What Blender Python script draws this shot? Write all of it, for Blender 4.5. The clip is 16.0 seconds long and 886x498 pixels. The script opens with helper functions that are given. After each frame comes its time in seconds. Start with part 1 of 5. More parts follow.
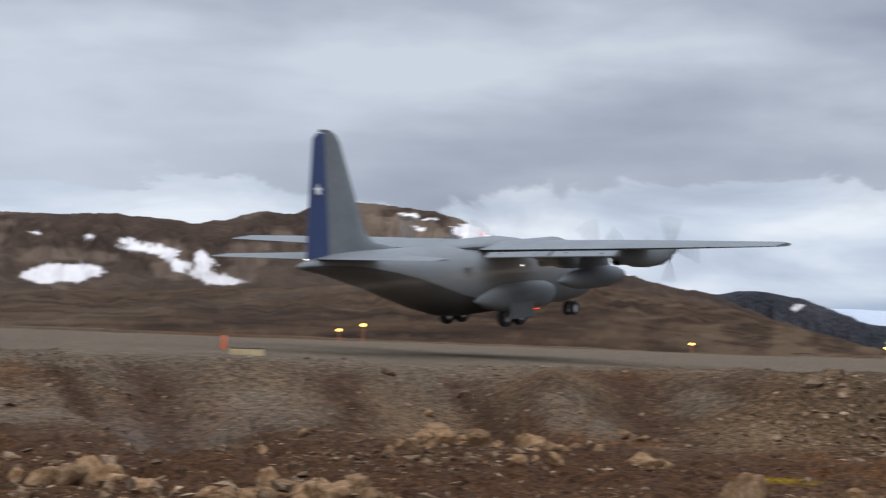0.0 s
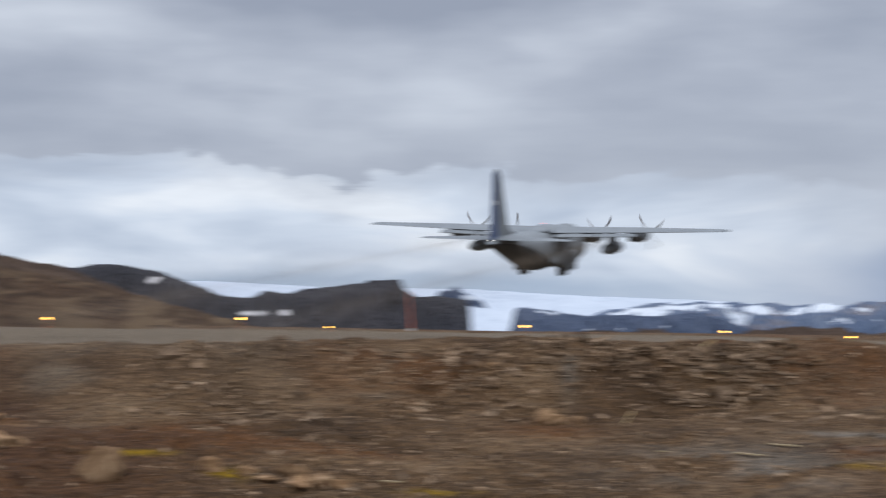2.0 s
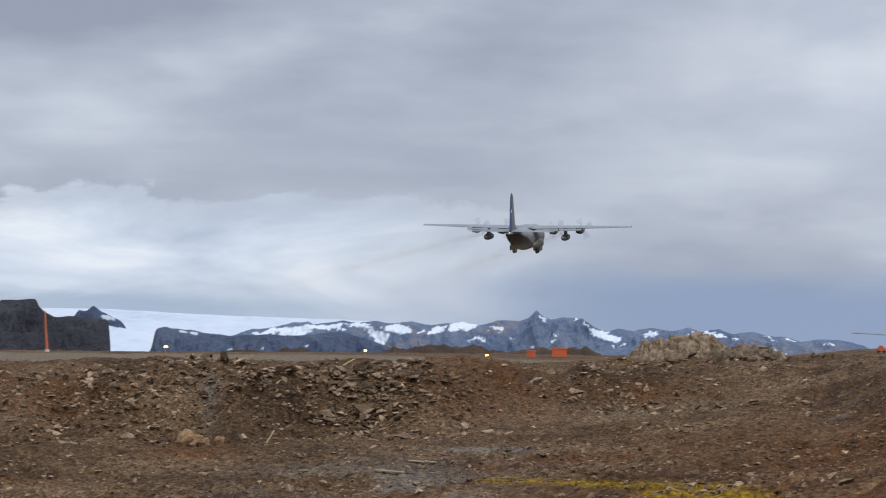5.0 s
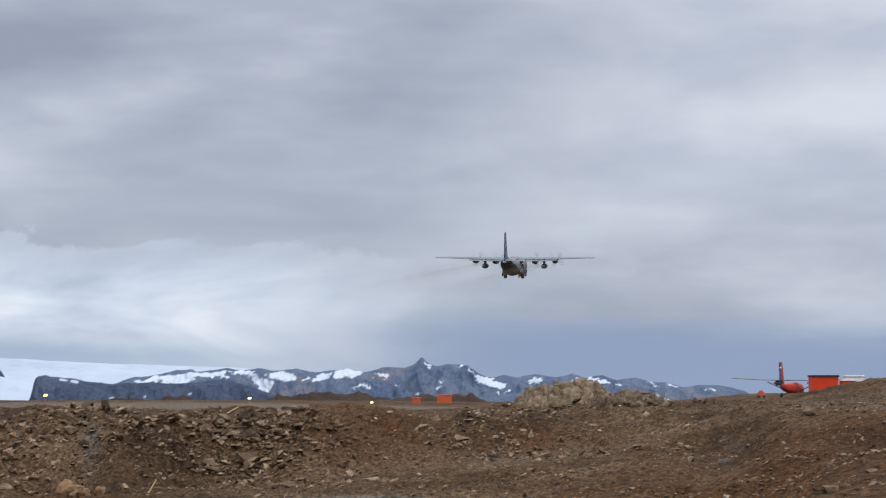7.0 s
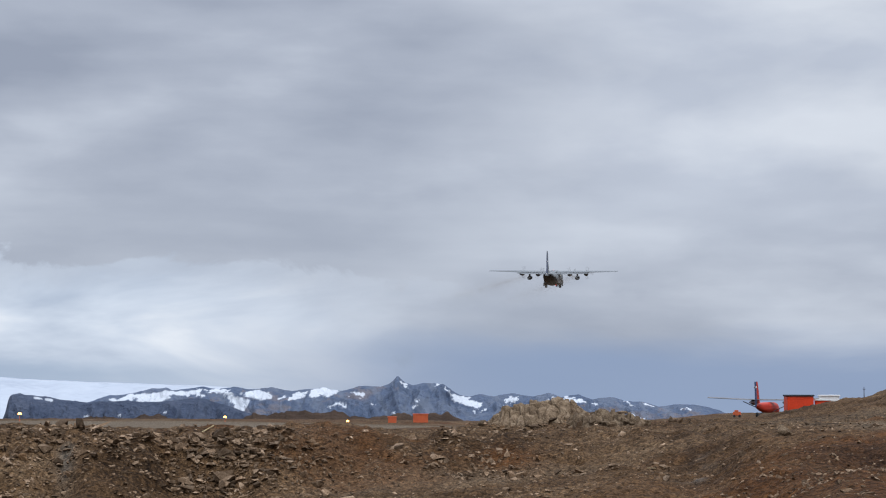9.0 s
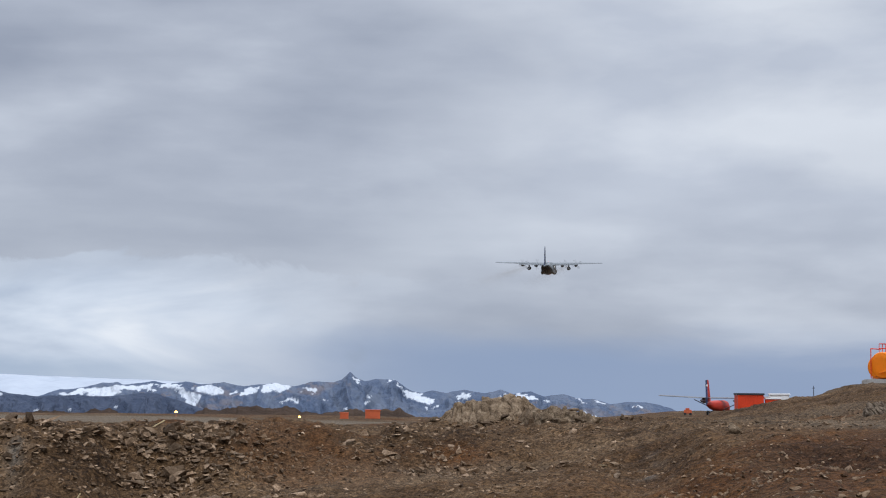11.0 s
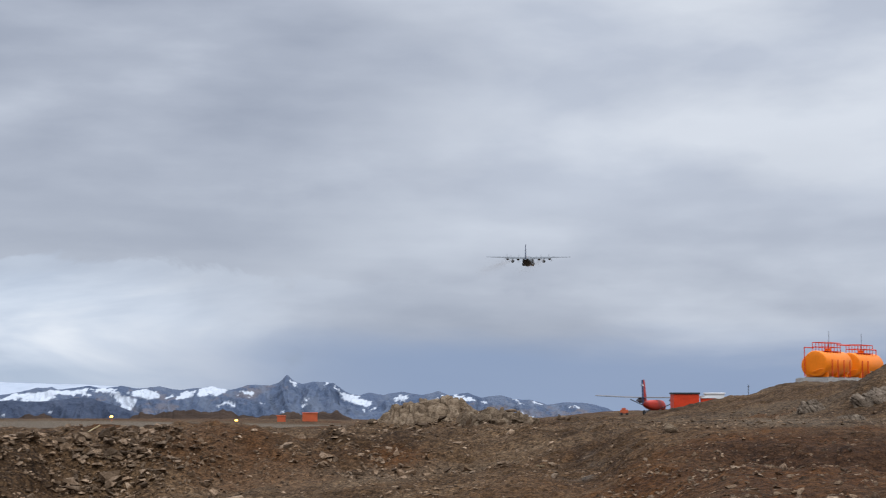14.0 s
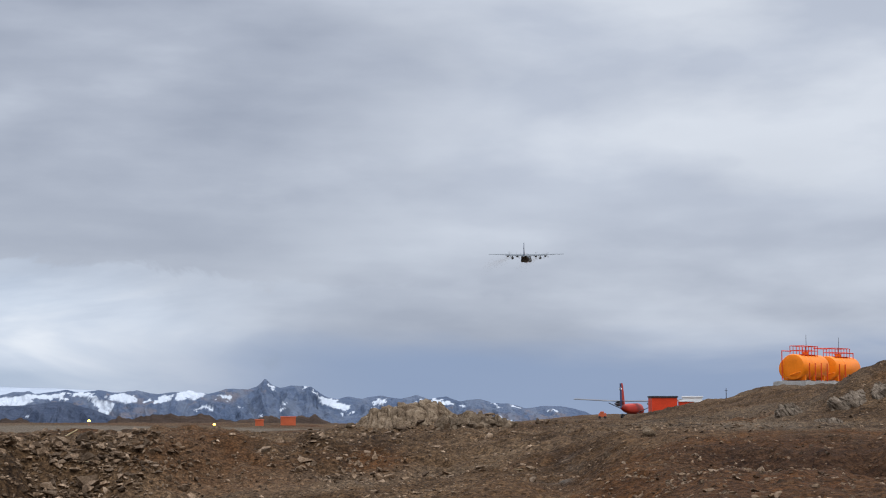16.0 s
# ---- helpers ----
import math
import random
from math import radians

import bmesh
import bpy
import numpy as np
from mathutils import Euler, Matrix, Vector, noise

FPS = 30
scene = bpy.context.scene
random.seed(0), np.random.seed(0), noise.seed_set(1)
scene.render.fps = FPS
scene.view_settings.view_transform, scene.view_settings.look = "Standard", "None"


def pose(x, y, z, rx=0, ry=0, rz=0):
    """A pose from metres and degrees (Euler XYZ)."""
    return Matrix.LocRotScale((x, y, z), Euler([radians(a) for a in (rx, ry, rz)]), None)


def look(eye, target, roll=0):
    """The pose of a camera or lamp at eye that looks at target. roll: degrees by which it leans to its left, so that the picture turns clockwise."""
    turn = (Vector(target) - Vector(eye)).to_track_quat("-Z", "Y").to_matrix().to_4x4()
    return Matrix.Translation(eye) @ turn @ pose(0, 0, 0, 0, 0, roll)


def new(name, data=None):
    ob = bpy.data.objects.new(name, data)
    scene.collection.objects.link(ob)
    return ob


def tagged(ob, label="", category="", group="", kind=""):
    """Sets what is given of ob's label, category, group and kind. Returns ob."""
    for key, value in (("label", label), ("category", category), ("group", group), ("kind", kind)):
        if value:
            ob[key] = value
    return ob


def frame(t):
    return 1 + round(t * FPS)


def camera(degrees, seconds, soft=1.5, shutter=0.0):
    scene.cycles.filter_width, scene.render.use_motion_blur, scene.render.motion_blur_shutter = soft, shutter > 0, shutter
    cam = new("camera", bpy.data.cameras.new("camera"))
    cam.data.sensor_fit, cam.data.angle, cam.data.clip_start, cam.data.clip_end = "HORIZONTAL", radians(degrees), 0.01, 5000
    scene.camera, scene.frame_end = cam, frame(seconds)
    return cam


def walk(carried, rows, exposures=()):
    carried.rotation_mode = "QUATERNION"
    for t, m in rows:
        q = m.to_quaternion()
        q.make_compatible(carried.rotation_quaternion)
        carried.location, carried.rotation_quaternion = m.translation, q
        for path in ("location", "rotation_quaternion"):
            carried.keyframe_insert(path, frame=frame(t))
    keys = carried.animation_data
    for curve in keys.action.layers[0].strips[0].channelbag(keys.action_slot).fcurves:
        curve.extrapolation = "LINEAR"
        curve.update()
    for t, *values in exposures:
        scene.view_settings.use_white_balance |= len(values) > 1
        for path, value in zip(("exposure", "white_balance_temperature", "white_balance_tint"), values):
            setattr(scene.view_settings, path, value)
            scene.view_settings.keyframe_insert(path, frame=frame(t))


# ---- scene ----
EYE = Vector((0.0, 0.0, 2.45))


def aim(az, el, roll=0.0):
    """The camera's pose: degrees right of the runway's line, degrees up, lean."""
    a, e = radians(az), radians(el)
    return look(EYE, EYE + Vector((math.sin(a) * math.cos(e), math.cos(a) * math.cos(e), math.sin(e))), roll)


cam = camera(29.99, 16.0, soft=1.1, shutter=0.5)
TURNS = [
    (0, -51.943, 2.567, 1.519), (0.1, -50.820, 2.619, 1.584), (0.3, -47.711, 2.858, 1.991), (0.5, -44.808, 2.921, 1.497),
    (0.8, -40.350, 2.894, 0.758), (1, -38.003, 2.713, 0.566), (1.5, -32.834, 2.337, 0.384), (1.9, -32.072, 2.070, 0.505),
    (2, -29.898, 2.040, 0.591), (2.5, -24.302, 1.992, 0.437), (3, -23.386, 2.005, 0.232), (3.5, -22.778, 2.095, -0.081),
    (4, -22.087, 2.505, -0.220), (4.5, -19.648, 2.567, -0.008), (4.7, -18.648, 2.662, 0.194), (6.8, -14.294, 4.153, 0.120),
    (7, -13.585, 4.455, 0.118), (7.5, -13.041, 5.089, -0.141), (8, -12.527, 5.354, -0.136), (8.5, -12.425, 5.247, -0.021),
    (9, -12.772, 5.109, 0.225), (9.5, -12.256, 5.165, 0.447), (12, -10.777, 4.852, 0.426), (12.5, -10.459, 4.801, 0.352),
    (13, -10.069, 4.770, 0.244), (13.5, -9.906, 4.858, 0.226), (14, -8.951, 5.070, 0.068), (14.5, -7.954, 5.288, 0.014),
    (15, -7.685, 5.418, -0.061), (15.5, -8.055, 5.382, -0.115), (16, -8.200, 5.200, -0.000),
]
walk(cam, [(t, aim(a, e, r)) for t, a, e, r in TURNS])


# ---- light: overcast sky, weak wide sun ----
def nodes_of(tree):
    tree.nodes.clear()
    return tree.nodes, tree.links


def make_world():
    w = bpy.data.worlds.new("overcast_sky")
    w.use_nodes = True
    n, l = nodes_of(w.node_tree)

    def math_node(op, a, b=None):
        m = n.new("ShaderNodeMath")
        m.operation = op
        for k, v in enumerate((a, b)):
            if v is None:
                continue
            if isinstance(v, (int, float)):
                m.inputs[k].default_value = v
            else:
                l.new(v, m.inputs[k])
        return m.outputs[0]

    def ramp(src, stops):
        r = n.new("ShaderNodeValToRGB")
        while len(r.color_ramp.elements) < len(stops):
            r.color_ramp.elements.new(0.5)
        for e, (p, c) in zip(r.color_ramp.elements, stops):
            e.position, e.color = p, (*c, 1)
        l.new(src, r.inputs[0])
        return r.outputs[0]

    def mix(fac, a, b):
        m = n.new("ShaderNodeMix")
        m.data_type = "RGBA"
        for sock, v in ((m.inputs[0], fac), (m.inputs[6], a), (m.inputs[7], b)):
            if isinstance(v, (int, float)):
                sock.default_value = v
            elif isinstance(v, tuple):
                sock.default_value = (*v, 1)
            else:
                l.new(v, sock)
        return m.outputs[2]

    co = n.new("ShaderNodeTexCoord")
    sep = n.new("ShaderNodeSeparateXYZ")
    l.new(co.outputs["Generated"], sep.inputs[0])
    az = math_node("MULTIPLY", math_node("ARCTAN2", sep.outputs[0], sep.outputs[1]), 57.2958)
    el = math_node("MULTIPLY", math_node("ARCSINE", sep.outputs[2]), 57.2958)

    def clouds(sx, sy, seed, detail=7.0, rough=0.55, dist=0.4):
        c = n.new("ShaderNodeCombineXYZ")
        l.new(math_node("MULTIPLY", az, sx), c.inputs[0])
        l.new(math_node("MULTIPLY", el, sy), c.inputs[1])
        c.inputs[2].default_value = seed
        t = n.new("ShaderNodeTexNoise")
        l.new(c.outputs[0], t.inputs["Vector"])
        t.inputs["Scale"].default_value = 1.0
        t.inputs["Detail"].default_value = detail
        t.inputs["Roughness"].default_value = rough
        t.inputs["Distortion"].default_value = dist
        return t.outputs["Fac"]

    def smooth(v, a, b):
        m = n.new("ShaderNodeMapRange")
        m.interpolation_type = "SMOOTHSTEP"
        m.inputs[1].default_value, m.inputs[2].default_value = a, b
        l.new(v, m.inputs[0])
        return m.outputs[0]

    # long grey banks of cloud
    big = clouds(0.05, 0.19, 3.1, 3.0, 0.45, 0.3)
    fine = clouds(0.15, 0.4, 7.7, 6.0, 0.5, 0.05)
    layer = clouds(0.07, 0.42, 15.2, 5.0, 0.5, 0.2)
    body = math_node("ADD", math_node("ADD", math_node("MULTIPLY", big, 0.5), math_node("MULTIPLY", fine, 0.28)), math_node("MULTIPLY", layer, 0.22))
    cloud = ramp(body, [(0.39, (0.325, 0.368, 0.465)), (0.5, (0.445, 0.492, 0.592)), (0.61, (0.63, 0.685, 0.785))])
    # lighter upper cloud towards the right
    lift = math_node("MULTIPLY", smooth(az, -15.0, -4.0), smooth(el, 3.5, 9.0))
    puffs = ramp(clouds(0.09, 0.24, 27.0, 6.0, 0.5, 0.1), [(0.4, (0.57, 0.625, 0.735)), (0.6, (0.80, 0.85, 0.93))])
    cloud = mix(math_node("MULTIPLY", lift, 0.72), cloud, puffs)
    left = math_node("MULTIPLY", smooth(az, -50.0, -62.0), smooth(el, 12.0, 4.0))
    cloud = mix(math_node("MULTIPLY", left, 0.6), cloud, (0.58, 0.65, 0.76))
    # bright break under the bank, with a torn upper edge
    edge = math_node("ADD", el, math_node("MULTIPLY", math_node("SUBTRACT", clouds(0.14, 0.3, 12.4, 7.0, 0.6), 0.5), 5.5))
    away = smooth(az, -8.0, -25.0)
    low = math_node("SUBTRACT", math_node("SUBTRACT", 4.7, math_node("MULTIPLY", smooth(az, -24.0, -10.0), 1.3)), edge)
    bank = math_node("MULTIPLY", math_node("MULTIPLY", smooth(el, 2.6, 4.6), smooth(el, 7.8, 5.6)), math_node("MULTIPLY", smooth(az, -44.0, -24.0), smooth(az, -5.0, -14.0)))
    cloud = mix(math_node("MULTIPLY", bank, math_node("ADD", 0.12, math_node("MULTIPLY", fine, 0.45))), cloud, (0.36, 0.405, 0.50))
    gap = math_node("ADD", math_node("MULTIPLY", smooth(low, -0.08, 0.22), 0.55), math_node("MULTIPLY", smooth(low, 0.0, 1.6), 0.45))
    wisps = ramp(clouds(0.11, 0.38, 21.0, 5.0, 0.5), [(0.36, (0.49, 0.575, 0.72)), (0.5, (0.68, 0.765, 0.90)), (0.62, (0.87, 0.93, 1.02))])
    sky = mix(math_node("MULTIPLY", gap, math_node("ADD", 0.08, math_node("MULTIPLY", away, 0.84))), cloud, wisps)
    # blue-grey distance close to the horizon
    haze_el = math_node("ADD", el, math_node("MULTIPLY", math_node("SUBTRACT", clouds(0.12, 0.5, 33.0), 0.5), 2.2))
    near = math_node("MULTIPLY", smooth(haze_el, 2.7, 1.0), smooth(az, -23.0, -9.0))
    sky = mix(math_node("MULTIPLY", near, 0.9), sky, (0.27, 0.36, 0.545))
    strip = math_node("MULTIPLY", smooth(haze_el, 1.5, 0.7), smooth(az, -16.0, -26.0))
    sky = mix(math_node("MULTIPLY", strip, 0.8), sky, (0.35, 0.45, 0.61))
    # torn scrap of cloud over the highest peak
    da = math_node("DIVIDE", math_node("ADD", az, 14.1), 0.42)
    de = math_node("DIVIDE", math_node("ADD", el, math_node("MULTIPLY", az, -0.25)), 0.5)
    off = math_node("SQRT", math_node("ADD", math_node("POWER", da, 2.0), math_node("POWER", math_node("SUBTRACT", de, 9.5), 2.0)))
    scrap = smooth(math_node("ADD", off, math_node("MULTIPLY", clouds(1.6, 2.2, 41.0, 5.0, 0.6), 1.6)), 1.9, 0.9)
    sky = mix(math_node("MULTIPLY", scrap, 0.55), sky, (0.32, 0.39, 0.52))
    # an overcast sky is brightest overhead
    over = math_node("ADD", 1.0, math_node("MULTIPLY", smooth(el, 14.0, 60.0), 3.4))
    scaled = n.new("ShaderNodeVectorMath")
    scaled.operation = "SCALE"
    l.new(sky, scaled.inputs[0])
    l.new(over, scaled.inputs[3])
    sky = scaled.outputs[0]
    clear = n.new("ShaderNodeTexSky")
    clear.sky_type = "NISHITA"
    clear.sun_disc = False
    clear.sun_elevation, clear.sun_rotation = radians(42), radians(150)
    bg_clear = n.new("ShaderNodeBackground")
    bg_clear.inputs[1].default_value = 0.05
    l.new(clear.outputs[0], bg_clear.inputs[0])
    bg = n.new("ShaderNodeBackground")
    bg.inputs[1].default_value = 1.0
    l.new(sky, bg.inputs[0])
    both = n.new("ShaderNodeMixShader")
    both.inputs[0].default_value = 0.94
    l.new(bg_clear.outputs[0], both.inputs[1])
    l.new(bg.outputs[0], both.inputs[2])
    out = n.new("ShaderNodeOutputWorld")
    l.new(both.outputs[0], out.inputs[0])
    scene.world = w


make_world()
sun_data = bpy.data.lights.new("sun", "SUN")
sun_data.energy, sun_data.angle, sun_data.color = 0.5, radians(25), (1.0, 0.97, 0.92)
sun = new("sun", sun_data)
sun.matrix_world = look((60, -90, 100), (0, 0, 0))


# ---- materials ----
def material(name, colors, scale=1.0, rough=0.9, metal=0.0, bump=0.3, bump_scale=None, fine=8.0, spread=(0.35, 0.65), random_tint=0.0, island=False, emit=None, extra=None, gloss=0.5):
    """Procedural surface: colours mixed by noise at two sizes (metres), with relief."""
    m = bpy.data.materials.new(name)
    m.use_nodes = True
    n, l = nodes_of(m.node_tree)
    b = n.new("ShaderNodeBsdfPrincipled")
    out = n.new("ShaderNodeOutputMaterial")
    l.new(b.outputs[0], out.inputs[0])
    b.inputs["Roughness"].default_value, b.inputs["Metallic"].default_value = rough, metal
    b.inputs["Specular IOR Level"].default_value = gloss
    co = n.new("ShaderNodeTexCoord")
    big = n.new("ShaderNodeTexNoise")
    big.inputs["Scale"].default_value = 1.0 / scale
    big.inputs["Detail"].default_value = 6.0
    l.new(co.outputs["Object"], big.inputs["Vector"])
    small = n.new("ShaderNodeTexNoise")
    small.inputs["Scale"].default_value = fine / scale
    small.inputs["Detail"].default_value = 4.0
    small.inputs["Roughness"].default_value = 0.65
    l.new(co.outputs["Object"], small.inputs["Vector"])
    add = n.new("ShaderNodeMath")
    add.operation = "MULTIPLY_ADD"
    add.inputs[1].default_value = 0.55
    l.new(big.outputs["Fac"], add.inputs[0])
    sm = n.new("ShaderNodeMath")
    sm.operation = "MULTIPLY"
    sm.inputs[1].default_value = 0.45
    l.new(small.outputs["Fac"], sm.inputs[0])
    l.new(sm.outputs[0], add.inputs[2])
    r = n.new("ShaderNodeValToRGB")
    while len(r.color_ramp.elements) < len(colors):
        r.color_ramp.elements.new(0.5)
    for k, (e, c) in enumerate(zip(r.color_ramp.elements, colors)):
        e.position = spread[0] + (spread[1] - spread[0]) * k / max(1, len(colors) - 1)
        e.color = (*c, 1)
    l.new(add.outputs[0], r.inputs[0])
    col = r.outputs[0]
    if random_tint:
        h = n.new("ShaderNodeHueSaturation")
        info = n.new("ShaderNodeNewGeometry") if island else n.new("ShaderNodeObjectInfo")
        mr = n.new("ShaderNodeMapRange")
        mr.inputs[3].default_value, mr.inputs[4].default_value = 1 - random_tint, 1 + random_tint
        l.new(info.outputs["Random Per Island" if island else "Random"], mr.inputs[0])
        l.new(mr.outputs[0], h.inputs["Value"])
        l.new(col, h.inputs["Color"])
        col = h.outputs[0]
    if extra:
        col = extra(n, l, co, col, b)
    l.new(col, b.inputs["Base Color"])
    if bump:
        bp = n.new("ShaderNodeBump")
        bp.inputs["Strength"].default_value = bump
        bp.inputs["Distance"].default_value = bump_scale or scale * 0.05
        l.new(small.outputs["Fac"], bp.inputs["Height"])
        l.new(bp.outputs[0], b.inputs["Normal"])
    if emit:
        b.inputs["Emission Color"].default_value = (*emit[0], 1)
        b.inputs["Emission Strength"].default_value = emit[1]
    return m


def mix_color(n, l, fac, a, b):
    m = n.new("ShaderNodeMix")
    m.data_type = "RGBA"
    l.new(fac, m.inputs[0])
    for sock, v in ((m.inputs[6], a), (m.inputs[7], b)):
        if isinstance(v, tuple):
            sock.default_value = (*v, 1)
        else:
            l.new(v, sock)
    return m.outputs[2]


def attribute_layers(layers):
    """Blend colours over the base where a named surface attribute says so."""
    def extra(n, l, co, col, b):
        for name, color in layers:
            a = n.new("ShaderNodeAttribute")
            a.attribute_name = name
            col = mix_color(n, l, a.outputs["Fac"], col, color)
        return col
    return extra


def ground_extra(n, l, co, col, b):
    def noise_fac(scale, detail, lo, hi):
        t = n.new("ShaderNodeTexNoise")
        t.inputs["Scale"].default_value = scale
        t.inputs["Detail"].default_value = detail
        t.inputs["Roughness"].default_value = 0.7
        l.new(co.outputs["Object"], t.inputs["Vector"])
        m = n.new("ShaderNodeMapRange")
        m.inputs[1].default_value, m.inputs[2].default_value = lo, hi
        l.new(t.outputs["Fac"], m.inputs[0])
        return m.outputs[0]
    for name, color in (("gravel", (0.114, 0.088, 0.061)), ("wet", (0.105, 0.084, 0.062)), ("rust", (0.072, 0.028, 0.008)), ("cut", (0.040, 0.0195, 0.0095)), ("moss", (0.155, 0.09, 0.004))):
        a = n.new("ShaderNodeAttribute")
        a.attribute_name = name
        # pebbles break each tint up
        speck = noise_fac({"gravel": 1.2, "wet": 2.2, "rust": 0.9, "cut": 0.7, "moss": 2.5}[name], 5.0, 0.2, 0.5)
        mul = n.new("ShaderNodeMath")
        mul.operation = "MULTIPLY"
        l.new(a.outputs["Fac"], mul.inputs[0])
        l.new(speck, mul.inputs[1])
        col = mix_color(n, l, mul.outputs[0], col, color)
        if name == "wet":
            mr = n.new("ShaderNodeMapRange")
            mr.inputs[3].default_value, mr.inputs[4].default_value = 0.95, 0.6
            l.new(mul.outputs[0], mr.inputs[0])
            l.new(mr.outputs[0], b.inputs["Roughness"])
    # loose pale and dark stones too small to model
    v = n.new("ShaderNodeTexVoronoi")
    v.inputs["Scale"].default_value = 5.5
    l.new(co.outputs["Object"], v.inputs["Vector"])
    hs = n.new("ShaderNodeSeparateColor")
    l.new(v.outputs["Color"], hs.inputs[0])
    mr = n.new("ShaderNodeMapRange")
    mr.inputs[1].default_value, mr.inputs[2].default_value = 0.0, 1.0
    mr.inputs[3].default_value, mr.inputs[4].default_value = 0.66, 1.34
    l.new(hs.outputs[0], mr.inputs[0])
    v2 = n.new("ShaderNodeTexVoronoi")
    v2.inputs["Scale"].default_value = 13.0
    l.new(co.outputs["Object"], v2.inputs["Vector"])
    hs2 = n.new("ShaderNodeSeparateColor")
    l.new(v2.outputs["Color"], hs2.inputs[0])
    mr2 = n.new("ShaderNodeMapRange")
    mr2.inputs[3].default_value, mr2.inputs[4].default_value = 0.5, 1.5
    l.new(hs2.outputs[1], mr2.inputs[0])
    both = n.new("ShaderNodeMath")
    both.operation = "MULTIPLY"
    l.new(mr.outputs[0], both.inputs[0])
    l.new(mr2.outputs[0], both.inputs[1])
    h = n.new("ShaderNodeHueSaturation")
    l.new(both.outputs[0], h.inputs["Value"])
    l.new(col, h.inputs["Color"])
    return h.outputs[0]


M_GROUND = material("brown_stony_soil", [(0.015, 0.008, 0.0038), (0.052, 0.029, 0.0135), (0.087, 0.051, 0.0255), (0.137, 0.089, 0.05)], scale=6.0, rough=0.95, bump=1.0, bump_scale=0.22, fine=26.0, extra=ground_extra, gloss=0.08)
M_ROCK = material("weathered_tan_rock", [(0.085, 0.044, 0.02), (0.19, 0.112, 0.058), (0.32, 0.21, 0.122)], scale=0.8, rough=0.92, bump=0.7, bump_scale=0.06, random_tint=0.3, gloss=0.1)
M_DARKROCK = material("cracked_brown_bedrock", [(0.05, 0.032, 0.019), (0.155, 0.107, 0.066), (0.28, 0.21, 0.14)], scale=0.5, rough=0.92, bump=0.9, bump_scale=0.08, random_tint=0.35, gloss=0.1)
M_LEDGE = material("grey_tilted_bedrock", [(0.05, 0.035, 0.023), (0.135, 0.1, 0.07), (0.26, 0.205, 0.15)], scale=0.45, rough=0.92, bump=0.9, bump_scale=0.08, gloss=0.1)
M_RUBBLE = material("broken_brown_stone", [(0.05, 0.030, 0.016), (0.14, 0.091, 0.055), (0.27, 0.192, 0.128)], scale=0.6, rough=0.92, bump=0.5, bump_scale=0.03, random_tint=0.6, island=True, gloss=0.1)
SNOW = (0.60, 0.565, 0.545)
M_HILL = material("brown_scree_hillside", gloss=0.05, colors=[(0.016, 0.010, 0.0065), (0.040, 0.0245, 0.016), (0.07, 0.045, 0.029)], scale=45.0, rough=0.95, bump=0.7, bump_scale=2.0, fine=9.0, extra=attribute_layers([("pale", (0.125, 0.09, 0.063)), ("snow", SNOW)]))
M_NEARHILL = material("rusty_brown_slope", gloss=0.05, colors=[(0.016, 0.0085, 0.0045), (0.042, 0.0225, 0.012), (0.078, 0.045, 0.024)], scale=14.0, rough=0.95, bump=1.0, bump_scale=0.8, fine=26.0, spread=(0.4, 0.6), extra=attribute_layers([("pale", (0.115, 0.075, 0.042)), ("snow", SNOW)]))
M_CLIFF = material("dark_basalt_cliff", gloss=0.2, colors=[(0.008, 0.008, 0.011), (0.021, 0.020, 0.025), (0.043, 0.040, 0.043)], scale=40.0, rough=0.9, bump=1.0, bump_scale=9.0, fine=7.0, extra=attribute_layers([("snow", SNOW)]))
# far ranges: blue haze of distance is mixed into rock and snow colours
M_FAR = material("distant_hazed_mountain", gloss=0.3, colors=[(0.042, 0.062, 0.102), (0.064, 0.088, 0.138), (0.096, 0.115, 0.155)], scale=110.0, rough=1.0, bump=0.8, bump_scale=16.0, fine=7.0, extra=attribute_layers([("ochre", (0.125, 0.112, 0.122)), ("scree", (0.105, 0.125, 0.165)), ("snow", (0.50, 0.525, 0.56))]))
M_FRONT = material("dark_hazed_foothill", gloss=0.2, colors=[(0.030, 0.041, 0.068), (0.046, 0.060, 0.094), (0.066, 0.079, 0.112)], scale=90.0, rough=1.0, bump=0.9, bump_scale=14.0, fine=7.0, extra=attribute_layers([("snow", (0.42, 0.445, 0.48))]))
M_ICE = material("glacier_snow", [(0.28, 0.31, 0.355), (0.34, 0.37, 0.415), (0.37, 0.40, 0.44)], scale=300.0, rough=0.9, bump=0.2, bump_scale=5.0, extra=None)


# ---- smooth noise on arrays ----
def hash01(i, j, seed):
    h = (i.astype(np.int64) * 374761393 + j.astype(np.int64) * 668265263 + seed * 1442695041) & 0x7FFFFFFF
    h = ((h ^ (h >> 13)) * 1274126177) & 0x7FFFFFFF
    return ((h ^ (h >> 16)) & 0xFFFFFF) / 16777215.0


def value_noise(x, y, seed=0):
    xi, yi = np.floor(x), np.floor(y)
    u, v = x - xi, y - yi
    u, v = u * u * (3 - 2 * u), v * v * (3 - 2 * v)
    a, b = hash01(xi, yi, seed), hash01(xi + 1, yi, seed)
    c, d = hash01(xi, yi + 1, seed), hash01(xi + 1, yi + 1, seed)
    return (a * (1 - u) + b * u) * (1 - v) + (c * (1 - u) + d * u) * v - 0.5


